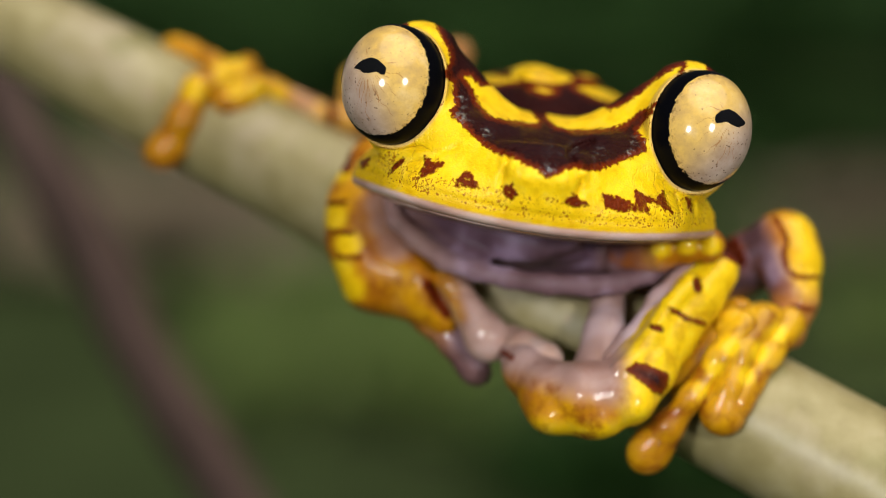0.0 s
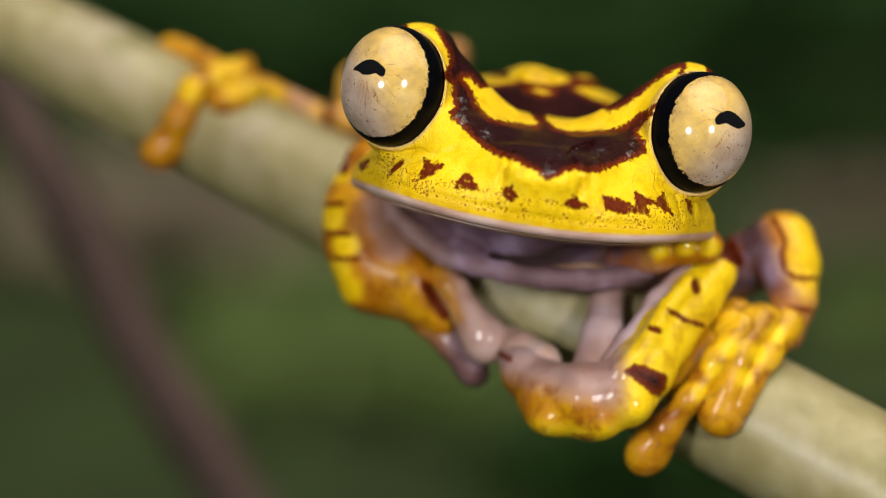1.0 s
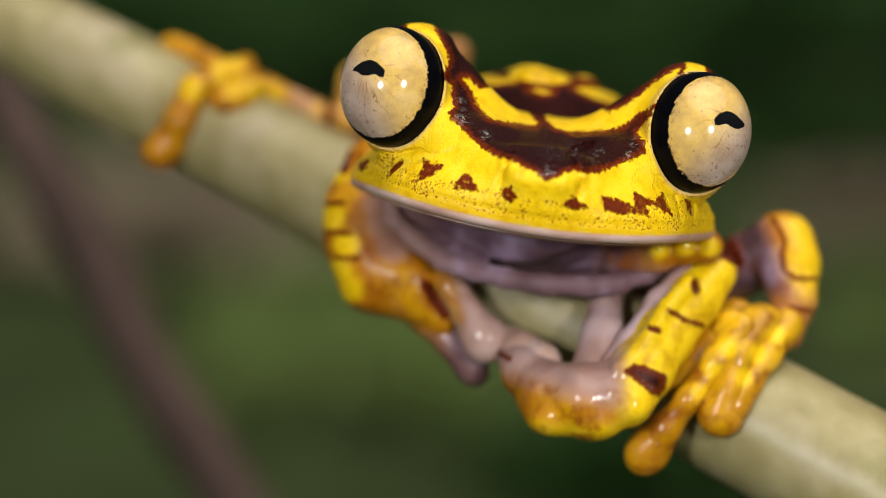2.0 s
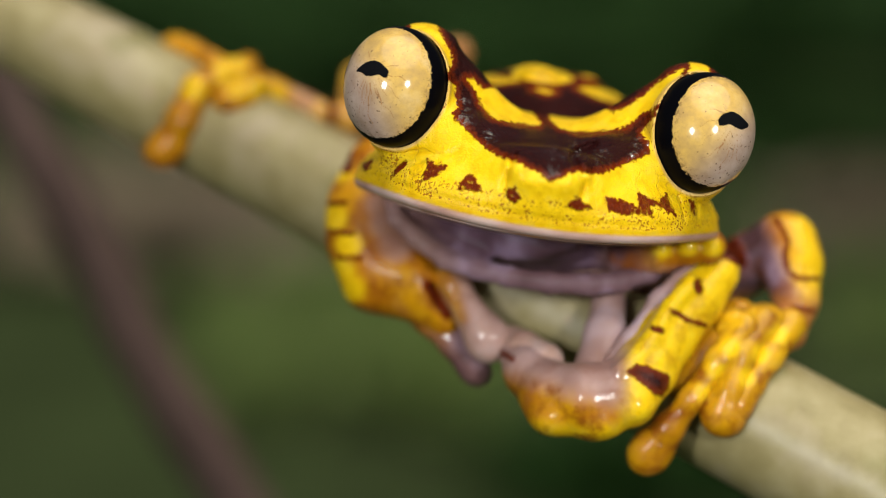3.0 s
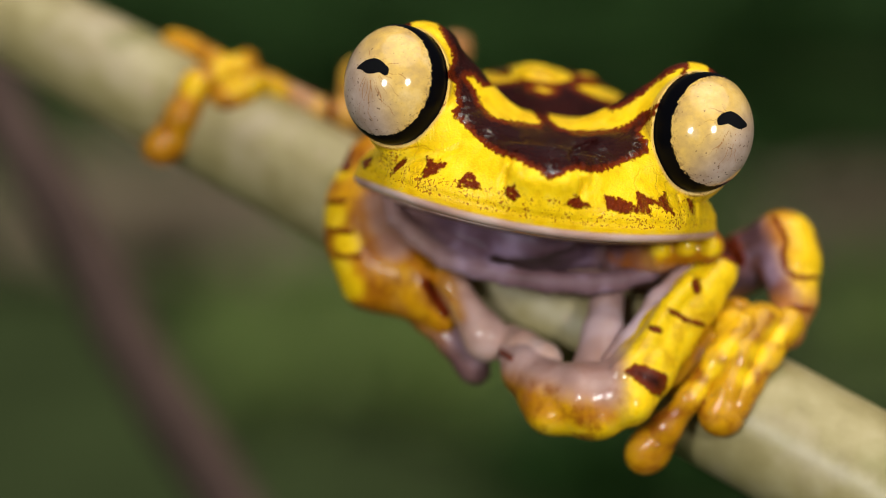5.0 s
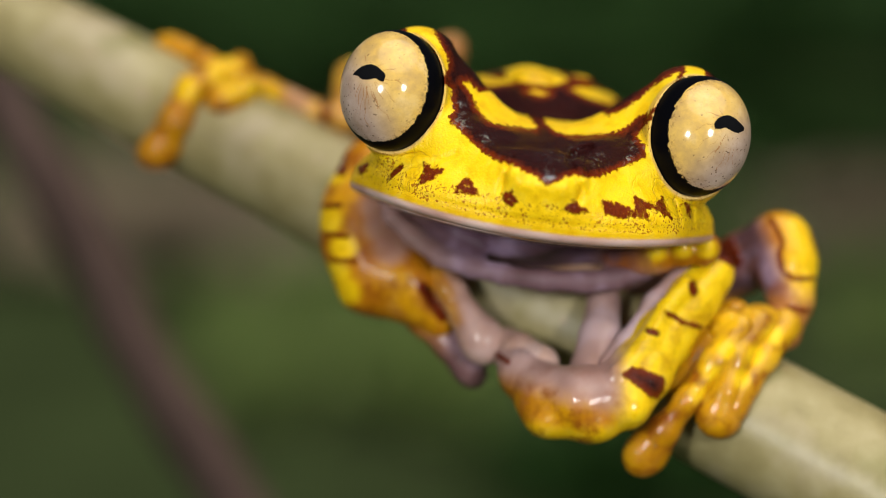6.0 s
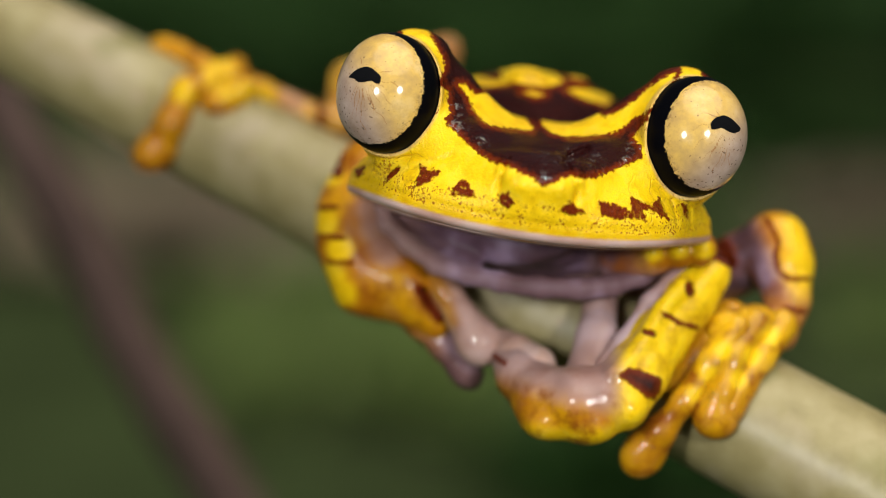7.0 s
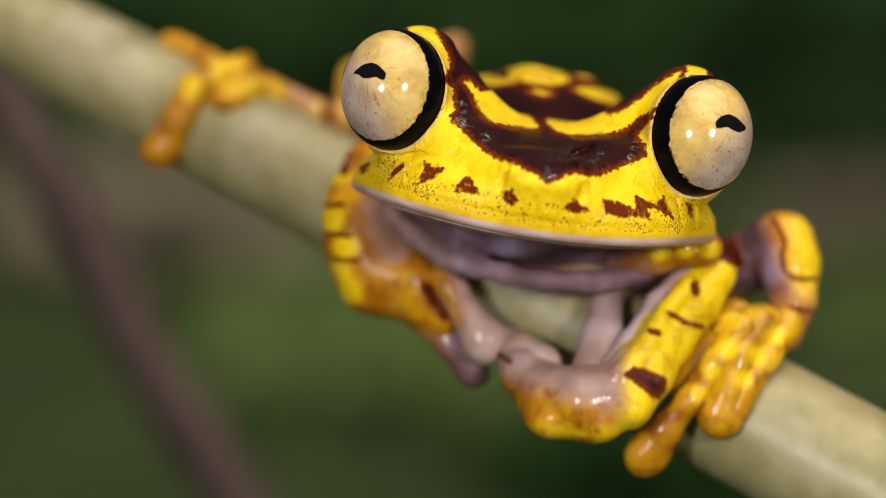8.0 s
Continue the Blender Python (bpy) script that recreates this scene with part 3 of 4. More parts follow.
def jaw_field(P):
    q = head_plane(P)
    d = egg(q, (0, 6.6, -2.9), (8.2, 6.0, 1.5))
    d = melt(d, egg(q, (0, 1.7, -3.2), (5.6, 2.4, 1.2)), 1.5)
    line = lip_height(q)
    d = -melt(-d, -(q[..., 2] - (line + 0.25)), 0.15)
    return -melt(-d, -((line - 0.10) - q[..., 2]), 0.15)


def jaw_tint(p):
    q = head_plane(p)
    red = 1 - ramp(np.abs(q[:, 0] + 0.3), 0.5, 1.2)
    return {"mark": 9.0, "pale": 1.0 - 0.5 * red, "orange": 1.0, "lilac": 0.0, "freckle": 0.0, "mottle": 0.0}


part("lower_lip", shell(jaw_field, (-6.5, -4.0, -3.0), (17.8, 14.0, 6.0), 0.13, NECK, jaw_tint), SKIN, head, "pale pinkish lower lip")


# throat
ROLL = [((-3.08, 9.6, 2.85), 0.42), ((-2.59, 9.0, 1.53), 0.5), ((-1.46, 8.4, 0.41), 0.52), ((0.03, 7.8, -0.7), 0.48), ((1.77, 7.3, -1.29), 0.48), ((3.65, 6.9, -1.67), 0.52), ((5.84, 6.6, -1.95), 0.62), ((8.04, 6.6, -2.04), 0.62), ((9.94, 6.8, -1.86), 0.58), ((11.54, 7.2, -1.42), 0.5), ((12.85, 7.7, -0.79), 0.4)]
FOLDS = ([((-1.99, 10.0, 2.35), 0.32), ((-0.86, 9.3, 1.15), 0.36), ((0.51, 8.5, 0.1), 0.34), ((2.09, 7.9, -0.54), 0.26)],
         [((3.83, 7.6, 0.03), 0.4), ((5.55, 7.3, 0.03), 0.45), ((7.45, 7.3, 0.28), 0.4)])
CREASE = [((3.67, 7.6, -1.45), 0.06), ((5.08, 7.2, -1.42), 0.22), ((6.49, 7.1, -0.91), 0.26), ((8.23, 7.2, 0.03), 0.24), ((9.98, 7.4, 0.41), 0.2)]


def throat_field(P):
    """A slack sac hung in a rolled rim, with a few folds running across it."""
    d = egg(P, (4.71, 15.5, 0.7), (7.3, 8.6, 2.6), 11)
    d = melt(d, egg(P, (10.78, 14, -0.3), (4.6, 6.0, 2.0), 5), 1.2)
    for path in FOLDS:
        d = melt(d, limb(P, path, 0.3) + 0.12, 1.5)
    d = melt(d, limb(P, ROLL, 0.3), 1.0)
    d = -melt(-d, limb(P, CREASE, 0.3), 0.5)
    along = P[..., 0] * 0.98 - P[..., 2] * 0.2
    across = P[..., 0] * 0.2 + P[..., 2] * 0.98
    return d - 0.012 * np.sin(across * 4.1 + 1.4 * np.sin(along * 0.5) + 0.5 * along) - 0.008 * np.sin(across * 9.0 - 1.3 * along + np.sin(along * 1.7))


def throat_tint(p):
    side = ramp(p[:, 0], 8.06, 10.89)
    rim = np.exp(-(np.maximum(limb(p.astype(np.float32), ROLL, 0.3), 0) / 0.25) ** 2)
    side = side * (1 - rim) * ramp(p[:, 2], -2.0, -0.8)
    for path in FOLDS:
        rim = np.maximum(rim, 0.6 * np.exp(-(np.maximum(limb(p.astype(np.float32), path, 0.3), 0) / 0.2) ** 2))
    # rolled rim and folds lighter, most at left: their moist highlight is painted in
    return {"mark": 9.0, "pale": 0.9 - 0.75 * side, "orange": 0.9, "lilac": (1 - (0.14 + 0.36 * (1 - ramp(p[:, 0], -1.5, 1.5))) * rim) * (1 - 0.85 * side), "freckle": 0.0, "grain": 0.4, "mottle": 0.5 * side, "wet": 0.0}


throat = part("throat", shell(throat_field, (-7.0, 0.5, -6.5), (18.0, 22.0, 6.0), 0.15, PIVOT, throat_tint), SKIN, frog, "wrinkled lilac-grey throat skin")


# torso
def torso_field(P):
    d = egg(P, (6.23, 20, 3.3), (8.5, 12.0, 6.6), 8)
    d = melt(d, egg(P, (5.72, 16, 6.57), (5.8, 8.0, 3.92), 10), 2.0)
    d = melt(d, egg(P, (5.5, 13, 9.68), (1.75, 2.4, 1.0), 12), 0.35)
    d = melt(d, egg(P, (8.33, 14, 9.6), (0.95, 1.6, 0.6), 12), 0.3)
    return melt(d, egg(P, (8.97, 17, -0.64), (7.5, 8.0, 2.6), 10), 1.5)


BACK = [
    [(1.69, 10.47), (2.74, 10.34), (3.72, 9.95), (4.7, 9.62), (3.13, 9.4), (2.16, 9.62)],
    [(3.75, 11.45), (5.42, 11.71), (6.56, 11.06), (7.74, 9.76), (6.56, 9.4), (5.42, 9.46), (3.92, 9.82)],
    [(4.89, 9.11), (5.5, 9.23), (6.47, 8.98), (5.82, 8.72)],
    [(7.31, 10.44), (8.06, 11.0), (9.13, 10.61), (9.46, 9.75), (8.06, 9.95)],
    [(7.42, 9.26), (8.3, 9.5), (9.76, 9.33), (10.89, 9.01), (9.98, 8.33), (8.46, 8.71)],
]


def torso_tint(p):
    mark = np.full(len(p), -3.0)
    for poly in BACK:
        mark = np.maximum(mark, -outline(p[:, (0, 2)], poly) - 0.06)
    belly = 1 - ramp(p[:, 2], -2.0, 1.5)
    return {"mark": np.where(belly > 0.2, 9.0, mark), "pale": belly, "orange": 0.0, "lilac": 0.6 * belly, "freckle": 0.0}


part("torso", shell(torso_field, (-8.0, 4.0, -9.0), (20.0, 42.0, 14.5), 0.22, PIVOT, torso_tint), SKIN, frog, "chocolate back with yellow patches")


# limbs: joints with radii, then the colour bands
def bands(p, cuts):
    """Markings across a limb: (point, direction, half width, reach)."""
    d = np.full(len(p), 9.0)
    for c, n, w, reach in cuts:
        n = np.array(n, float) / np.linalg.norm(n)
        v = p - np.array(c)
        d = np.minimum(d, np.maximum(np.abs(v @ n) - w, np.linalg.norm(v, axis=1) - reach))
    return d


def strokes(p, paths):
    """Markings drawn along paths, seen from the front: (points, half width)."""
    d = np.full(len(p), 9.0)
    f = p[:, (0, 2)]
    for pts, w in paths:
        pts = [np.array((a[0], a[2])) for a in pts]
        for a, b in zip(pts, pts[1:]):
            t = np.clip(((f - a) @ (b - a)) / max((b - a) @ (b - a), 1e-9), 0, 1)
            d = np.minimum(d, np.linalg.norm(f - a - t[:, None] * (b - a), axis=1) - w)
    return d


def box_of(joints, pad=0.6):
    a = np.array([j[0] for j in joints])
    r = max(j[1] for j in joints) + pad
    return a.min(0) - r, a.max(0) + r


def moist(tint):
    """The same colours with a wet film on the skin."""
    def wet(p):
        out = {"grain": 0.18, "wet": 1.0, **tint(p)}
        out["mark"] = out["mark"] * 0.7
        return out

    return wet


def limb_part(name, joints, tint, parent=None, cell=0.14, label="", k=0.6, extra=(), pits=(), ridges=()):
    both = list(joints) + [(c, max(r)) for c, r, _ in extra]
    tint = moist(tint)
    lo, hi = box_of(both)

    def field(P):
        d = limb(P, joints, k)
        for c, r, lean in extra:
            d = melt(d, egg(P, c, r, lean), k)
        for path in ridges:
            d = melt(d, limb(P, path, 0.2), 0.35)
        for a, b, r in pits:
            d = -melt(-d, rod(P, a, b, r, r), 0.15)
        return d

    return part(name, shell(field, lo, hi, cell, PIVOT, tint), SKIN, parent or frog, label)


def digit(joints, pad, parent, tint, name="finger", cell=0.11, pits=()):
    """A slim finger or toe that widens into its round sticky pad."""
    c, r, lean = pad
    tint = moist(tint)
    a = np.array(joints[-1][0])
    way = (np.array(c) - a) / np.linalg.norm(np.array(c) - a)
    cut = np.array(c) - way * 0.7 * min(r)
    path = list(joints) + [(c, min(r) * 0.8)]

    def whole(P):
        d = melt(limb(P, path, 0.5), egg(P, c, r, lean), 0.7)
        for a, b, hole in pits:
            d = -melt(-d, rod(P, a, b, hole, hole), 0.15)
        return d

    lo, hi = box_of(path + [(c, max(r))])
    stem_mesh = shell(lambda P: np.maximum(whole(P), (P - cut.astype(np.float32)) @ way.astype(np.float32)), lo, hi, cell, PIVOT, tint)
    pad_mesh = shell(lambda P: np.maximum(whole(P) - 0.012, -0.3 - (P - cut.astype(np.float32)) @ way.astype(np.float32)), np.array(c) - max(r) - 0.7, np.array(c) + max(r) + 0.7, cell, PIVOT, tint)
    ob = part(name, stem_mesh, SKIN, parent)
    part(name + "_pad", pad_mesh, SKIN, parent)
    return ob


def patches(p, spots, reach):
    """1 at the given points, falling to 0 at that distance, seen from the front."""
    d = np.full(len(p), 9.0)
    for c in spots:
        d = np.minimum(d, np.hypot(p[:, 0] - c[0], p[:, 2] - c[2]))
    return 1 - ramp(d, reach * 0.35, reach)


def even(orange=0.0, pale=0.0, lilac=0.0, freckle=0.0):
    return lambda p: {"mark": 9.0, "orange": orange, "pale": pale, "lilac": lilac, "freckle": freckle, "mottle": 0.6 * (1 - pale)}


def left_arm_tint(p):
    gold = 0.95 * patches(p, ((-5.89, 11, 4.57), (-6.22, 11, 1.81), (-5.38, 11, 0.29), (-5.83, 11, -1.26), (-5.25, 11, -2.3)), 1.15)
    skin = patches(p, ((-3.18, 10, 1.48), (-2.7, 10, 0.35), (-3.34, 10, 2.61)), 1.5)
    mark = strokes(p, [((((-5.57, 11, 5.8)), ((-5.57, 11, 4.73))), 0.4), (((-6.61, 11, 2.62), (-5.57, 11, 2.69)), 0.14), (((-6.51, 11, 1.07), (-5.15, 11, 0.94)), 0.14), (((-6.02, 11, -0.45), (-4.66, 11, -0.45)), 0.12)])
    return {"mark": np.minimum(mark, strokes(p, HOLE_SHADE)), "orange": 1.0 - 0.95 * gold, "pale": 0.6 * skin, "lilac": 0.15 * skin, "freckle": 0.3, "mottle": 0.9 * (1 - skin) * (1 - gold), "wet": 0.3}


# the hollow between the two fingers of the hand, its shade painted on as dark strokes
HOLLOW = tuple(((-0.7, y, -2.2), (0.13, y, -3.58), 0.36) for y in (7.6, 8.4, 9.2, 10.0, 10.8))
HOLE_SHADE = [(((-0.86, 9, -1.98), (-0.38, 9, -2.84), (0.19, 9, -3.67)), 0.3)]

left_arm = limb_part("front_leg", [((-3.68, 13, 4.63), 2.0), ((-4.37, 12, 2.32), 2.0), ((-4.48, 11.5, 0.36), 1.8), ((-3.76, 11, -1.2), 1.65), ((-2.07, 10.5, -1.58), 1.5), ((-1.35, 10.3, -2.38), 1.15), ((0.03, 10.4, -4.0), 0.95)],
                     left_arm_tint, label="orange front leg with yellow edge and dark bars", k=1.6, extra=(((-2.58, 12, 0.68), (2.1, 1.6, 2.6), -30), ((-2.34, 11.2, -1.2), (2.2, 1.3, 2.1), -30), ((-4.18, 11, -2.56), (0.9, 0.9, 0.45), 0)), pits=HOLLOW)


def left_finger_tint(p):
    x = ramp(p[:, 0], -0.9, 1.9)
    edge = strokes(p, [(((-0.29, 9, -0.93), (0.51, 9, -2.36), (1.09, 9, -3.8)), 0.1)])
    warm = 1 - ramp(edge, 0.0, 0.55)
    return {"mark": strokes(p, HOLE_SHADE), "orange": 0.9, "pale": np.clip(0.1 + 0.85 * x - 0.6 * warm, 0, 1), "lilac": 0.12, "freckle": 0.2, "mottle": 0.6 * (1 - x)}


def back_finger_tint(p):
    x = ramp(p[:, 0], -2.0, 0.6)
    return {"mark": strokes(p, HOLE_SHADE), "orange": 1.0, "pale": 0.35 * x, "lilac": 0.8 * ramp(p[:, 0], -1.2, 1.0), "freckle": 0.3, "mottle": 0.7 * (1 - x)}


digit([((-1.04, 11.4, 0.03), 1.35), ((0.51, 9.8, -2.06), 0.95), ((1.54, 9.2, -3.65), 0.85)], ((2.49, 8.9, -5.01), (1.28, 1.1, 1.42), -35), left_arm, left_finger_tint, pits=HOLLOW)
digit([((-2.73, 11.6, -1.59), 1.7), ((-0.71, 11, -3.85), 1.0), ((0.71, 10.8, -5.4), 0.85)], ((1.75, 10.8, -6.76), (0.85, 0.8, 1.15), -38), left_arm, back_finger_tint, pits=HOLLOW)


def right_arm_tint(p):
    fore = 1 - ramp(p[:, 0], 8.94, 10.5)
    high = ramp(p[:, 2] + 0.25 * (p[:, 0] - 6.75), -8.47, -6.69)
    n = np.array((0.80, 0.25, -0.60))
    inner = (p - np.array((10.44, 6, -4.97))) @ (n / np.linalg.norm(n))
    pale = np.maximum(fore * high, (1 - ramp(inner, -0.95, -0.4)) * (1 - fore))
    mark = strokes(p, [(((12.48, 5, -3.26), (13.38, 5, -3.82), (14.46, 5, -4.13)), 0.15), (((13.94, 6, -1.78), (14.04, 6, -2.16)), 0.24),
                       (((11.42, 5, -4.25), (11.86, 5, -4.38)), 0.17), (((15.62, 7, 0.03), (16.56, 7, -0.35)), 0.5),
                       # shade of the gap beside the thumb, painted as a short stroke
                       (((3.15, 7, -5.7), (3.81, 7, -6.01)), 0.18)])
    mark = np.minimum(mark, outline(p[:, (0, 2)], [(9.89, -6.54), (10.44, -6.11), (11.54, -6.42), (12.34, -6.75), (12.28, -7.52), (11.91, -8.01), (11.24, -7.64), (10.56, -7.12)]))
    orange = 0.95 * fore * (1 - 0.75 * (1 - ramp(p[:, 2], -9.9, -8.9)))
    return {"mark": mark, "orange": orange, "pale": pale, "lilac": 0.28 * pale, "freckle": 0.2, "mottle": (0.4 + 0.6 * fore) * (1 - 0.7 * pale)}


right_arm = limb_part("front_leg", [((15.25, 7.6, -1.3), 1.3), ((14.04, 7, -2.74), 1.5), ((12.38, 6, -4.72), 1.6), ((11.05, 5, -6.55), 1.7), ((9.93, 4.5, -7.85), 1.75), ((7.92, 4.5, -8.2), 2.0),
                                    ((6.11, 5.5, -8.07), 1.8), ((4.75, 7, -6.74), 1.35), ((4.15, 8, -5.99), 1.0)], right_arm_tint, label="yellow front leg with chocolate bands", k=0.55,
                      ridges=([((13.65, 5.6, -1.84), 0.5), ((12.45, 5.0, -3.07), 0.5), ((11.29, 4.2, -4.91), 0.55), ((10.26, 3.6, -6.11), 0.55), ((9.63, 3.3, -6.56), 0.5)],),
                      extra=(((6.1, 4.6, -9.2), (1.35, 1.4, 1.0), 0), ((8.5, 3.9, -9.35), (1.3, 1.4, 1.0), 0), ((10.4, 3.7, -8.5), (1.0, 1.2, 0.9), -30), ((15.73, 8, -0.86), (0.7, 0.8, 0.5), 0)))
digit([((5.54, 7, -6.27), 1.2), ((4.47, 8, -5.52), 0.95)], ((3.86, 9, -5.08), (0.9, 0.8, 0.7), 20), right_arm, even(0.7, 0.9, 0.1))
limb_part("finger", [((9.33, 9, -2.68), 0.95), ((9.01, 7, -4.69), 1.1), ((8.38, 6, -6.69), 1.25)], even(0, 1.0, 0.35), right_arm, label="pale pink inner finger")
limb_part("arm_fold", [((13.81, 7.2, -0.91), 0.5), ((12.04, 6.4, -2.85), 0.6), ((10.41, 5.6, -5.02), 0.6), ((9.26, 5.2, -6.19), 0.6)], even(0, 1.0, 0.42), right_arm, label="pale pink skin fold")
def shoulder_tint(p):
    lump = patches(p, ((12.0, 6, 0.03), (13.41, 6, 0.22), (14.79, 6, 0.16)), 0.85)
    low = 1 - ramp(p[:, 2], -0.75, -0.1)
    return {"mark": 9.0, "orange": np.clip(1.0 - 0.95 * lump + 0.5 * low, 0, 1), "pale": 0.4 * (1 - ramp(p[:, 2], -1.5, -0.6)), "lilac": 0.85 * (1 - ramp(p[:, 0], 9.8, 12.0)), "freckle": 0.2, "mottle": 0.8 * (1 - lump)}


limb_part("shoulder", [((10.2, 8, -0.5), 1.1), ((12.11, 6.5, -0.2), 1.0), ((13.63, 6, 0.05), 0.8), ((14.88, 6, 0.2), 0.72)], shoulder_tint, label="yellow lumpy shoulder fold", k=0.3,
          extra=(((12.0, 6, 0.03), (0.68, 1.0, 1.0), 0), ((13.41, 6, 0.22), (0.66, 1.05, 0.95), 0), ((14.79, 6, 0.16), (0.72, 1.1, 1.0), 10)))


# hind legs
def knee_tint(p):
    # left face of the thigh and knee: its shade is put in as dark lilac
    pale = 1 - ramp(p[:, 0] + 0.35 * p[:, 2], 18.3, 19.6)
    pale = pale * ramp(p[:, 2], -3.21, -1.91)
    mark = strokes(p, [(((18.98, 10, 1.8), (19.52, 10, 0.51), (19.3, 10, -0.19), (19.49, 10, -1.19), (20.13, 10, -1.58), (21.42, 10, -1.58)), 0.13), (((16.71, 11, 0.36), (17.04, 11, -0.68)), 0.42),
                       (((19.67, 9, -3.16), (20.95, 9, -3.42)), 0.1), (((17.44, 9, -3.8), (18.71, 9, -3.16)), 0.12)])
    # brownish lower leg, deepened in colour for the shade under the knee
    low = 1 - ramp(p[:, 2], -3.83, -1.25)
    return {"mark": mark, "orange": np.clip(0.15 + 0.75 * low + 0.9 * (1 - ramp(p[:, 0], 19.05, 20.48)), 0, 1), "pale": np.maximum(0.3 * pale, 0.2 * low), "lilac": 0.95 * pale, "freckle": 0.2, "mottle": 0.8 + 0.2 * low}


right_leg = limb_part("hind_leg", [((16.02, 16, -1.98), 2.2), ((17.95, 13, -0.7), 1.6), ((19.6, 11.5, 0.3), 1.72), ((19.95, 11, -0.94), 1.6), ((20.07, 10, -2.86), 1.15), ((19.61, 9, -4.76), 0.9)],
                      knee_tint, label="yellow hind leg bent at the knee", k=0.9)


def toe_tint(p):
    low = 1 - ramp(p[:, 2], -9.28, -4.93)
    gold = patches(p, ((15.82, 6, -5.35), (14.94, 6, -6.6), (14.19, 6, -7.78), (17.54, 6, -5.75), (16.69, 6, -7), (18.7, 7, -4.69)), 0.75)
    return {"mark": 9.0, "orange": np.clip(0.55 + 0.3 * low - 0.55 * gold, 0, 1), "pale": 0.0, "lilac": 0.0, "freckle": 0.6, "mottle": 1.0 - 0.8 * gold}


limb_part("foot", [((19.68, 9.5, -4.62), 0.95), ((18, 8.4, -4.26), 1.15), ((16.29, 7.4, -4.39), 1.2)], toe_tint, right_leg)
digit([((16.72, 7, -4.38), 1.0), ((15.35, 6, -6.06), 0.82), ((13.65, 5.6, -8.23), 0.66), ((12.38, 6, -9.91), 0.85)], ((11.47, 6.4, -11.16), (1.22, 0.95, 1.42), 38), right_leg, toe_tint, "toe")
digit([((17.9, 7.6, -4.08), 0.95), ((16.44, 6, -5.91), 0.72), ((15.75, 5.4, -7.75), 0.8)], ((15.42, 5.5, -9.1), (1.28, 0.95, 1.2), 20), right_leg, toe_tint, "toe")
digit([((19.58, 8.8, -4.18), 0.95), ((18.1, 6.8, -5.94), 0.74), ((16.98, 5.9, -7.46), 0.7)], ((16.17, 5.5, -8.57), (0.8, 0.8, 1.1), 25), right_leg, toe_tint, "toe")
digit([((16.59, 8.6, -3.79), 1.1), ((15.18, 8.2, -5.21), 1.15), ((14.19, 7.8, -6.46), 1.15)], ((13.57, 7.6, -7.4), (1.05, 0.95, 1.2), 25), right_leg, even(0.75, 0, 0, 0.3), "toe")

left_leg = limb_part("hind_leg", [((-2.79, 24, 8.33), 2.8), ((-4.1, 24, 10.2), 1.7), ((-5.3, 24, 10.56), 0.95), ((-5.65, 24, 9.29), 0.75), ((-5.68, 23, 7.93), 0.85), ((-7.48, 22.5, 8.27), 0.75), ((-9.23, 22.5, 9.08), 0.8)],
                     lambda p: {"mark": bands(p, [((-6.94, 22, 7.97), (1, 0, 0), 0.25, 1.2)]), "orange": 0.35 + 0.4 * (1 - ramp(p[:, 2], 9.24, 10.65)),
                                "pale": 0.15, "mottle": 1.0, "lilac": 0.0, "freckle": 0.3},
                     label="orange hind leg stretched along the stalk", cell=0.17)


def far(p):
    gold = patches(p, ((-15.11, 20, 9.68), (-12.68, 21, 11.2), (-13.3, 21, 10.72), (-11.23, 22, 9.74), (-10.32, 22, 9.47), (-12.43, 21, 9.75)), 1.1)
    return {"mark": 9.0, "orange": 0.85 - 0.6 * gold, "pale": 0.0, "lilac": 0.0, "freckle": 0.3, "mottle": 0.9 * (1 - gold), "wet": 0.5}


def instep_tint(p):
    out = far(p)
    out["pale"] = 0.5 * ramp(p[:, 0], -9.73, -8.85)
    return out


limb_part("foot", [((-8.36, 22.5, 8.73), 0.85), ((-10.62, 22.3, 9.66), 0.85), ((-12.5, 21.8, 10.57), 1.0), ((-13.69, 21.5, 10.65), 1.0), ((-13.8, 20.8, 9.74), 0.9)], instep_tint, left_leg,
          extra=(((-12.03, 22.5, 11.6), (0.6, 0.6, 0.45), 20), ((-12.57, 20.6, 9.2), (1.0, 0.7, 0.8), 0)))
digit([((-13.47, 21, 10.44), 0.95), ((-14.97, 20.4, 9.71), 0.95), ((-15.9, 20, 7.79), 0.98)], ((-16.97, 20.4, 6.05), (1.4, 1.0, 1.08), -25), left_leg, far, "toe")
digit([((-12.86, 22, 10.51), 0.8), ((-14.46, 23, 11.49), 0.75), ((-15.68, 24, 12.13), 0.78)], ((-16.61, 24.5, 12.53), (1.05, 0.8, 0.72), 25), left_leg, far, "toe")
digit([((-11.57, 21, 9.82), 0.85), ((-12.22, 20.5, 9.2), 0.85)], ((-13.06, 20.2, 8.73), (1.05, 0.8, 0.62), 10), left_leg, far, "toe")
limb_part("hind_leg", [((-0.71, 32, 10.8), 1.8), ((0.52, 32, 12.36), 1.15), ((1.04, 32, 12.95), 0.75)], even(0.95, 0.2), label="tan thigh behind the head", cell=0.2)


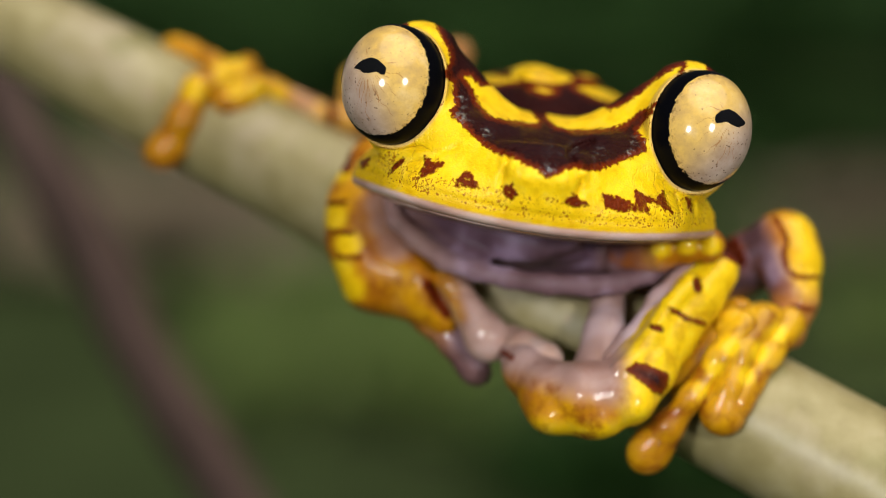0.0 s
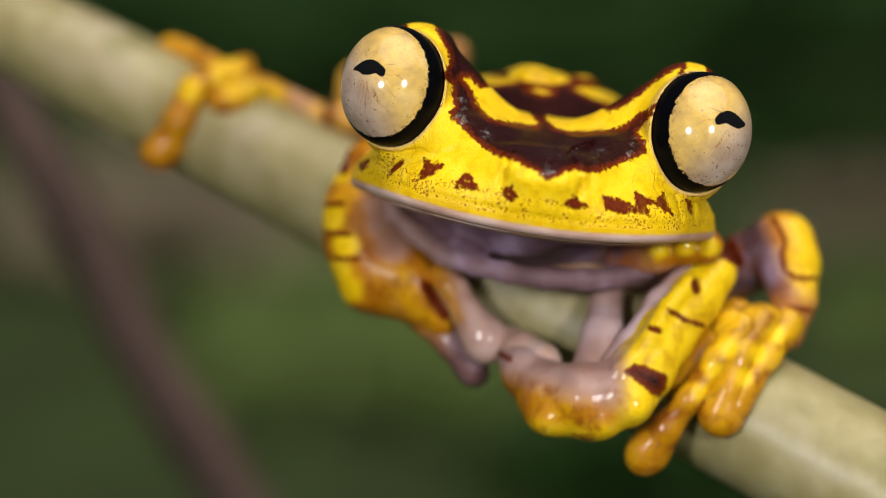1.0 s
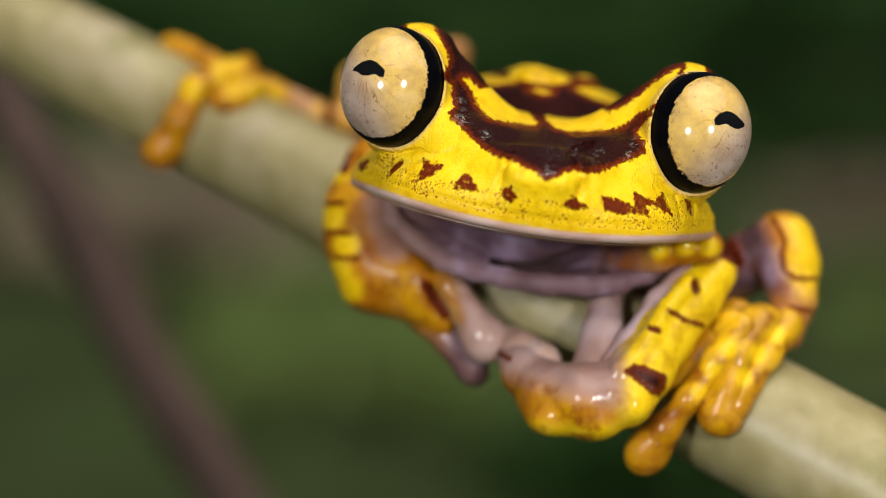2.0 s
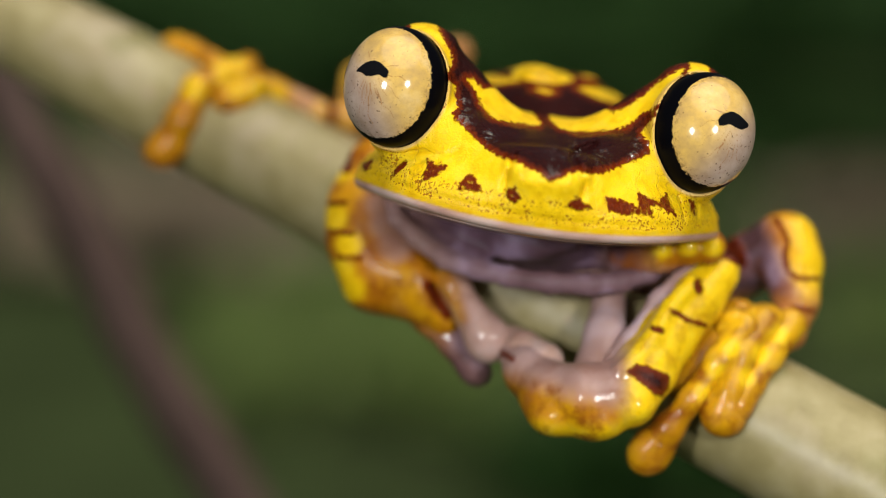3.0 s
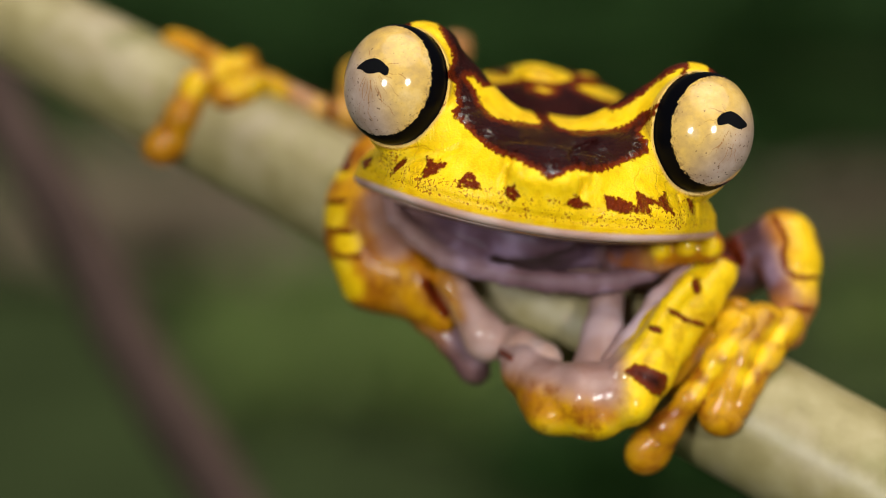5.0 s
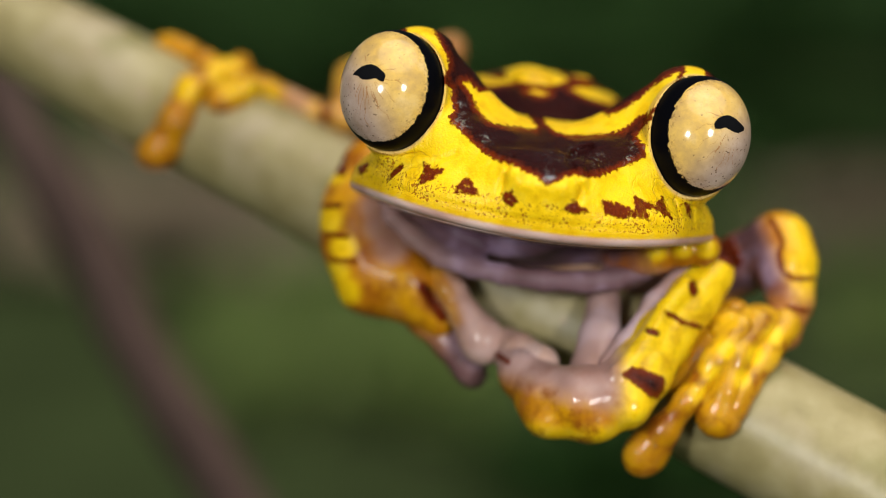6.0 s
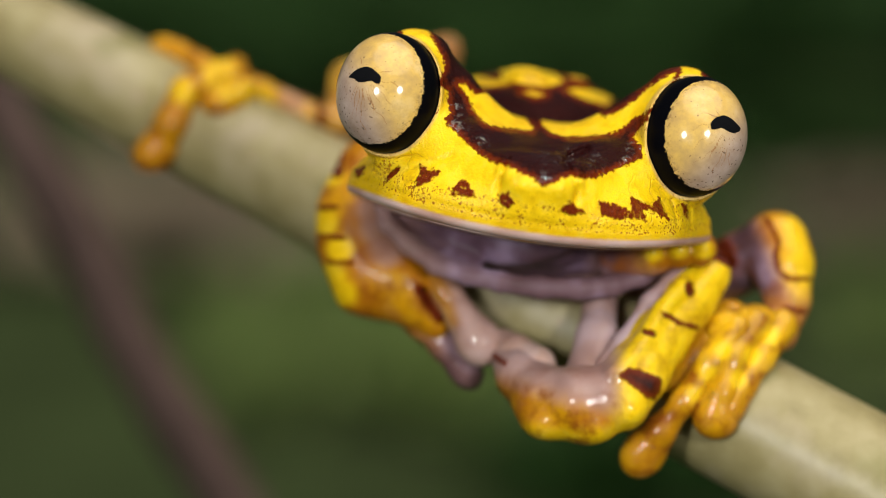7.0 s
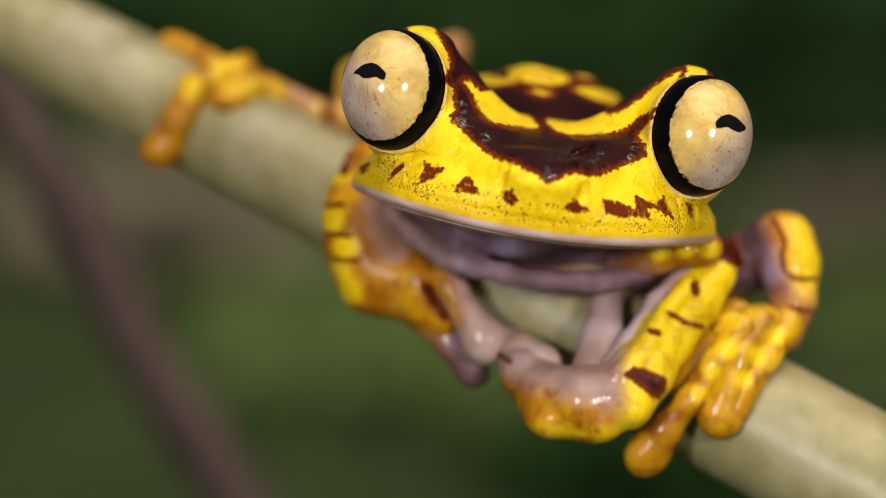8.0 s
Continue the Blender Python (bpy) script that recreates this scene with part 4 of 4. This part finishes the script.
# ---- background ----
def ground_sheet():
    bm = bmesh.new()
    bmesh.ops.create_grid(bm, x_segments=120, y_segments=120, size=1)
    for v in bm.verts:
        r = v.co.length
        k = 0.6 + 40 * r ** 4 * (1 + 20 * r ** 6)
        x, y = v.co.x * 4 * k, v.co.y * 4 * k + 1.5
        v.co = (x, y, 0.03 * noise.noise(Vector((x * 2, y * 2, 0))) + 0.015 * noise.noise(Vector((x * 9, y * 9, 3))))
    mesh = bpy.data.meshes.new("ground")
    bm.to_mesh(mesh)
    mesh.polygons.foreach_set("use_smooth", np.ones(len(mesh.polygons), bool))
    mesh.materials.append(SOIL)
    return tagged(new("ground", mesh), "dark damp forest floor", "ground", kind="structure")


ground_sheet()


def scatter(name, label, category, material, count, spot, size, high, seed):
    """Many small pointed leaves lying and standing over an elliptic patch (x, y, half width, half depth)."""
    rnd = random.Random(seed)
    verts, faces = [], []
    for _ in range(count):
        a, r = rnd.uniform(0, 6.283), math.sqrt(rnd.random())
        r *= 0.75 + 0.35 * math.sin(3 * a + seed) * math.sin(2 * a)
        x, y = spot[0] + spot[2] * r * math.cos(a), spot[1] + spot[3] * r * math.sin(a)
        z = rnd.uniform(0.0, high) * (1 - 0.7 * r * r) + 0.01
        l = size * rnd.uniform(0.6, 1.3)
        m = pose(x, y, z, rnd.uniform(-60, 60), rnd.uniform(-40, 40), rnd.uniform(0, 360))
        n = len(verts)
        verts += [m @ Vector(p) for p in ((-l / 2, 0, 0), (-l / 6, -l / 5, l * 0.06), (l / 5, -l / 6, l * 0.05), (l / 2, 0, -l * 0.05), (l / 5, l / 6, l * 0.05), (-l / 6, l / 5, l * 0.06), (0, 0, 0))]
        faces += [(n, n + 1, n + 6), (n + 1, n + 2, n + 6), (n + 2, n + 3, n + 6), (n + 3, n + 4, n + 6), (n + 4, n + 5, n + 6), (n + 5, n, n + 6)]
    mesh = bpy.data.meshes.new(name)
    mesh.from_pydata(verts, [], faces)
    mesh.materials.append(material)
    return tagged(new(name, mesh), label, category, kind="stuff")


def stem_thing():
    """A thin brown woody stem leaning behind the stalk."""
    a, b = np.array((-46.61, 82, 27.13)), np.array((331.91, 66, -602.38))
    bm = bmesh.new()
    rings, n = [], 20
    way = (b - a) / np.linalg.norm(b - a)
    side = np.cross(way, (0, 1.0, 0))
    side /= np.linalg.norm(side)
    up = np.cross(side, way)
    for i in range(241):
        f = (i / 240) ** 1.4
        c = a + (b - a) * f + side * (0.6 * math.sin(f * 60 + 0.6) + 0.2 * math.sin(f * 190)) - np.array(STEM_AT)
        r = 2.35 + 4 * f + 0.12 * math.sin(f * 400)
        rings.append([bm.verts.new((c + r * (math.cos(t) * side + math.sin(t) * up)) / 1000) for t in (2 * math.pi * j / n for j in range(n))])
    for p, q in zip(rings, rings[1:]):
        for j in range(n):
            bm.faces.new((p[j], p[(j + 1) % n], q[(j + 1) % n], q[j]))
    bm.faces.new(rings[0])
    bm.faces.new(rings[-1][::-1])
    bmesh.ops.recalc_face_normals(bm, faces=bm.faces)
    mesh = bpy.data.meshes.new("stem")
    bm.to_mesh(mesh)
    mesh.polygons.foreach_set("use_smooth", np.ones(len(mesh.polygons), bool))
    mesh.materials.append(TWIG)
    return tagged(new("woody_stem", mesh), "thin brown woody stem leaning behind the stalk", "stem")


STEM_AT = (-26.06, 80, -5.7)
stem = stem_thing()
scatter("leafy_undergrowth", "low bright green leafy plants on the forest floor", "plant", LEAF, 1700, (-0.06, 1.20, 0.115, 0.12), 0.03, 0.03, 1)
scatter("leafy_undergrowth", "low green leafy plants on the forest floor", "plant", LEAF, 420, (0.28, 1.22, 0.07, 0.06), 0.03, 0.03, 2)
scatter("dead_leaves", "grey-brown fallen leaves on the forest floor", "leaves", LITTER, 1600, (-0.12, 1.41, 0.185, 0.105), 0.04, 0.02, 3)
scatter("dead_leaves", "grey-brown fallen leaves on the forest floor", "leaves", LITTER, 500, (0.29, 1.39, 0.075, 0.035), 0.04, 0.02, 4)
scatter("dark_undergrowth", "dark green shaded undergrowth plants", "plant", SHADED_LEAF, 5000, (0.0, 1.85, 0.9, 0.30), 0.05, 0.06, 5)
scatter("dark_undergrowth", "dark green shaded undergrowth plants", "plant", SHADED_LEAF, 900, (0.09, 1.02, 0.09, 0.06), 0.04, 0.02, 6)
scatter("dark_undergrowth", "dark green shaded undergrowth plants", "plant", SHADED_LEAF, 1100, (0.24, 1.54, 0.2, 0.07), 0.04, 0.03, 7)

# ---- movement ----
# seconds; shift in millimetres; turn in degrees, about the resting pose
SWAY = [
    (0, 0, 0, 0, 0, 0, 0),
    (0.5, -0.072, -0.086, 0.039, 0.115, 0.24, 0.147),
    (1, -0.12, -0.177, -0.07, 0.163, -0.052, 0.205),
    (1.5, -0.172, 0.028, -0.06, 0.148, 0.053, 0.188),
    (3, 0.027, -0.13, -0.052, 0.294, 0.103, 0.123),
    (3.5, -0.045, 0.127, -0.109, 0.32, 0.016, 0.156),
    (4, -0.058, -0.145, -0.268, 0.474, -0.405, 0.432),
    (4.5, -0.025, 0.134, 0.022, 0.654, 0.266, 0.029),
    (6, -0.237, 0.007, -0.163, 1.164, -0.264, 0.262),
    (6.5, -0.341, 0.296, -0.199, 0.863, -0.318, 0.353),
    (7, -0.431, -0.035, -0.227, 1.118, -0.443, 0.422),
    (7.5, -0.26, 0.29, -0.207, 1.069, -0.321, 0.258),
    (8, -0.117, 0.051, -0.15, 1.201, -0.142, 0.065),
]
NOD = [
    (0, 0, 0, 0, 0, 0, 0),
    (0.5, 0.013, -0.061, -0.002, 0.164, -0.19, 0.065),
    (1, 0.073, -0.102, -0.041, -0.192, -0.013, -0.011),
    (1.5, 0.023, -0.285, -0.042, -0.094, -0.104, -0.098),
    (3, 0.1, -0.139, -0.029, 0.189, -0.211, -0.092),
    (3.5, 0.098, -0.324, -0.05, -0.172, -0.1, -0.161),
    (4, 0.207, -0.076, -0.186, -0.073, -0.197, 0.014),
    (4.5, 0.128, 0.269, 0.005, -0.341, 0.041, -0.04),
    (6, 0.153, 0.072, -0.094, -0.623, 0.117, 0.267),
    (6.5, 0.094, 0.004, -0.132, -0.8, 0.121, 0.189),
    (7, 0.218, 0.062, -0.137, -0.769, -0.051, -0.034),
    (7.5, 0.084, -0.264, -0.124, -0.79, 0.084, 0.496),
    (8, 0.116, -0.246, -0.142, -1.121, 0.106, 0.043),
]
# seconds; sideways drift of the brown stem in millimetres
DRIFT = [(0.0, 0.0), (0.5, -0.7), (1.0, 0.4), (1.5, 0.2), (2.8, -0.4), (3.0, 0.4), (3.5, 3.3), (4.0, 1.4), (4.5, -2.7), (5.8, 1.2), (6.0, -0.2), (6.5, -0.4), (7.0, -1.1), (7.5, -0.4), (8.0, 0.4)]
# seconds at which the throat is drawn up, and how far, in millimetres
BEATS = (0.2, 0.4, 0.7, 1.0, 1.3, 1.5, 1.9, 2.2, 2.5, 2.9, 3.2, 3.5, 3.8, 4.1, 4.5, 4.9, 5.2, 5.6, 6.0, 6.3, 6.5, 6.8, 7.3, 7.6, 8.0)
LIFT = 0.42


def motions():
    rest = Vector(PIVOT) / 1000
    rows = [(t, BASE @ Matrix.Translation(rest) @ pose(x / 1000, y / 1000, z / 1000, rx, ry, rz)) for t, x, y, z, rx, ry, rz in SWAY]
    walk(frog, rows)
    walk(stalk, rows)
    neck = (Vector(NECK) - Vector(PIVOT)) / 1000
    walk(head, [(t, Matrix.Translation(neck) @ pose(x / 1000, y / 1000, z / 1000, rx, ry, rz)) for t, x, y, z, rx, ry, rz in NOD])
    beat = [(0.0, 0.0)]
    for a, b in zip(BEATS, BEATS[1:]):
        beat += [(a, LIFT), ((a + b) / 2, 0.0)]
    beat.append((BEATS[-1], LIFT))
    walk(throat, [(t, pose(0, up * 0.0004, up * 0.001, up * 3.0, 0, 0)) for t, up in beat])
    at = Vector(STEM_AT) / 1000
    walk(stem, [(t, BASE @ Matrix.Translation(at) @ pose(dx * 0.00043, 0, 0, 0, dx * 0.12, 0)) for t, dx in DRIFT])


motions()
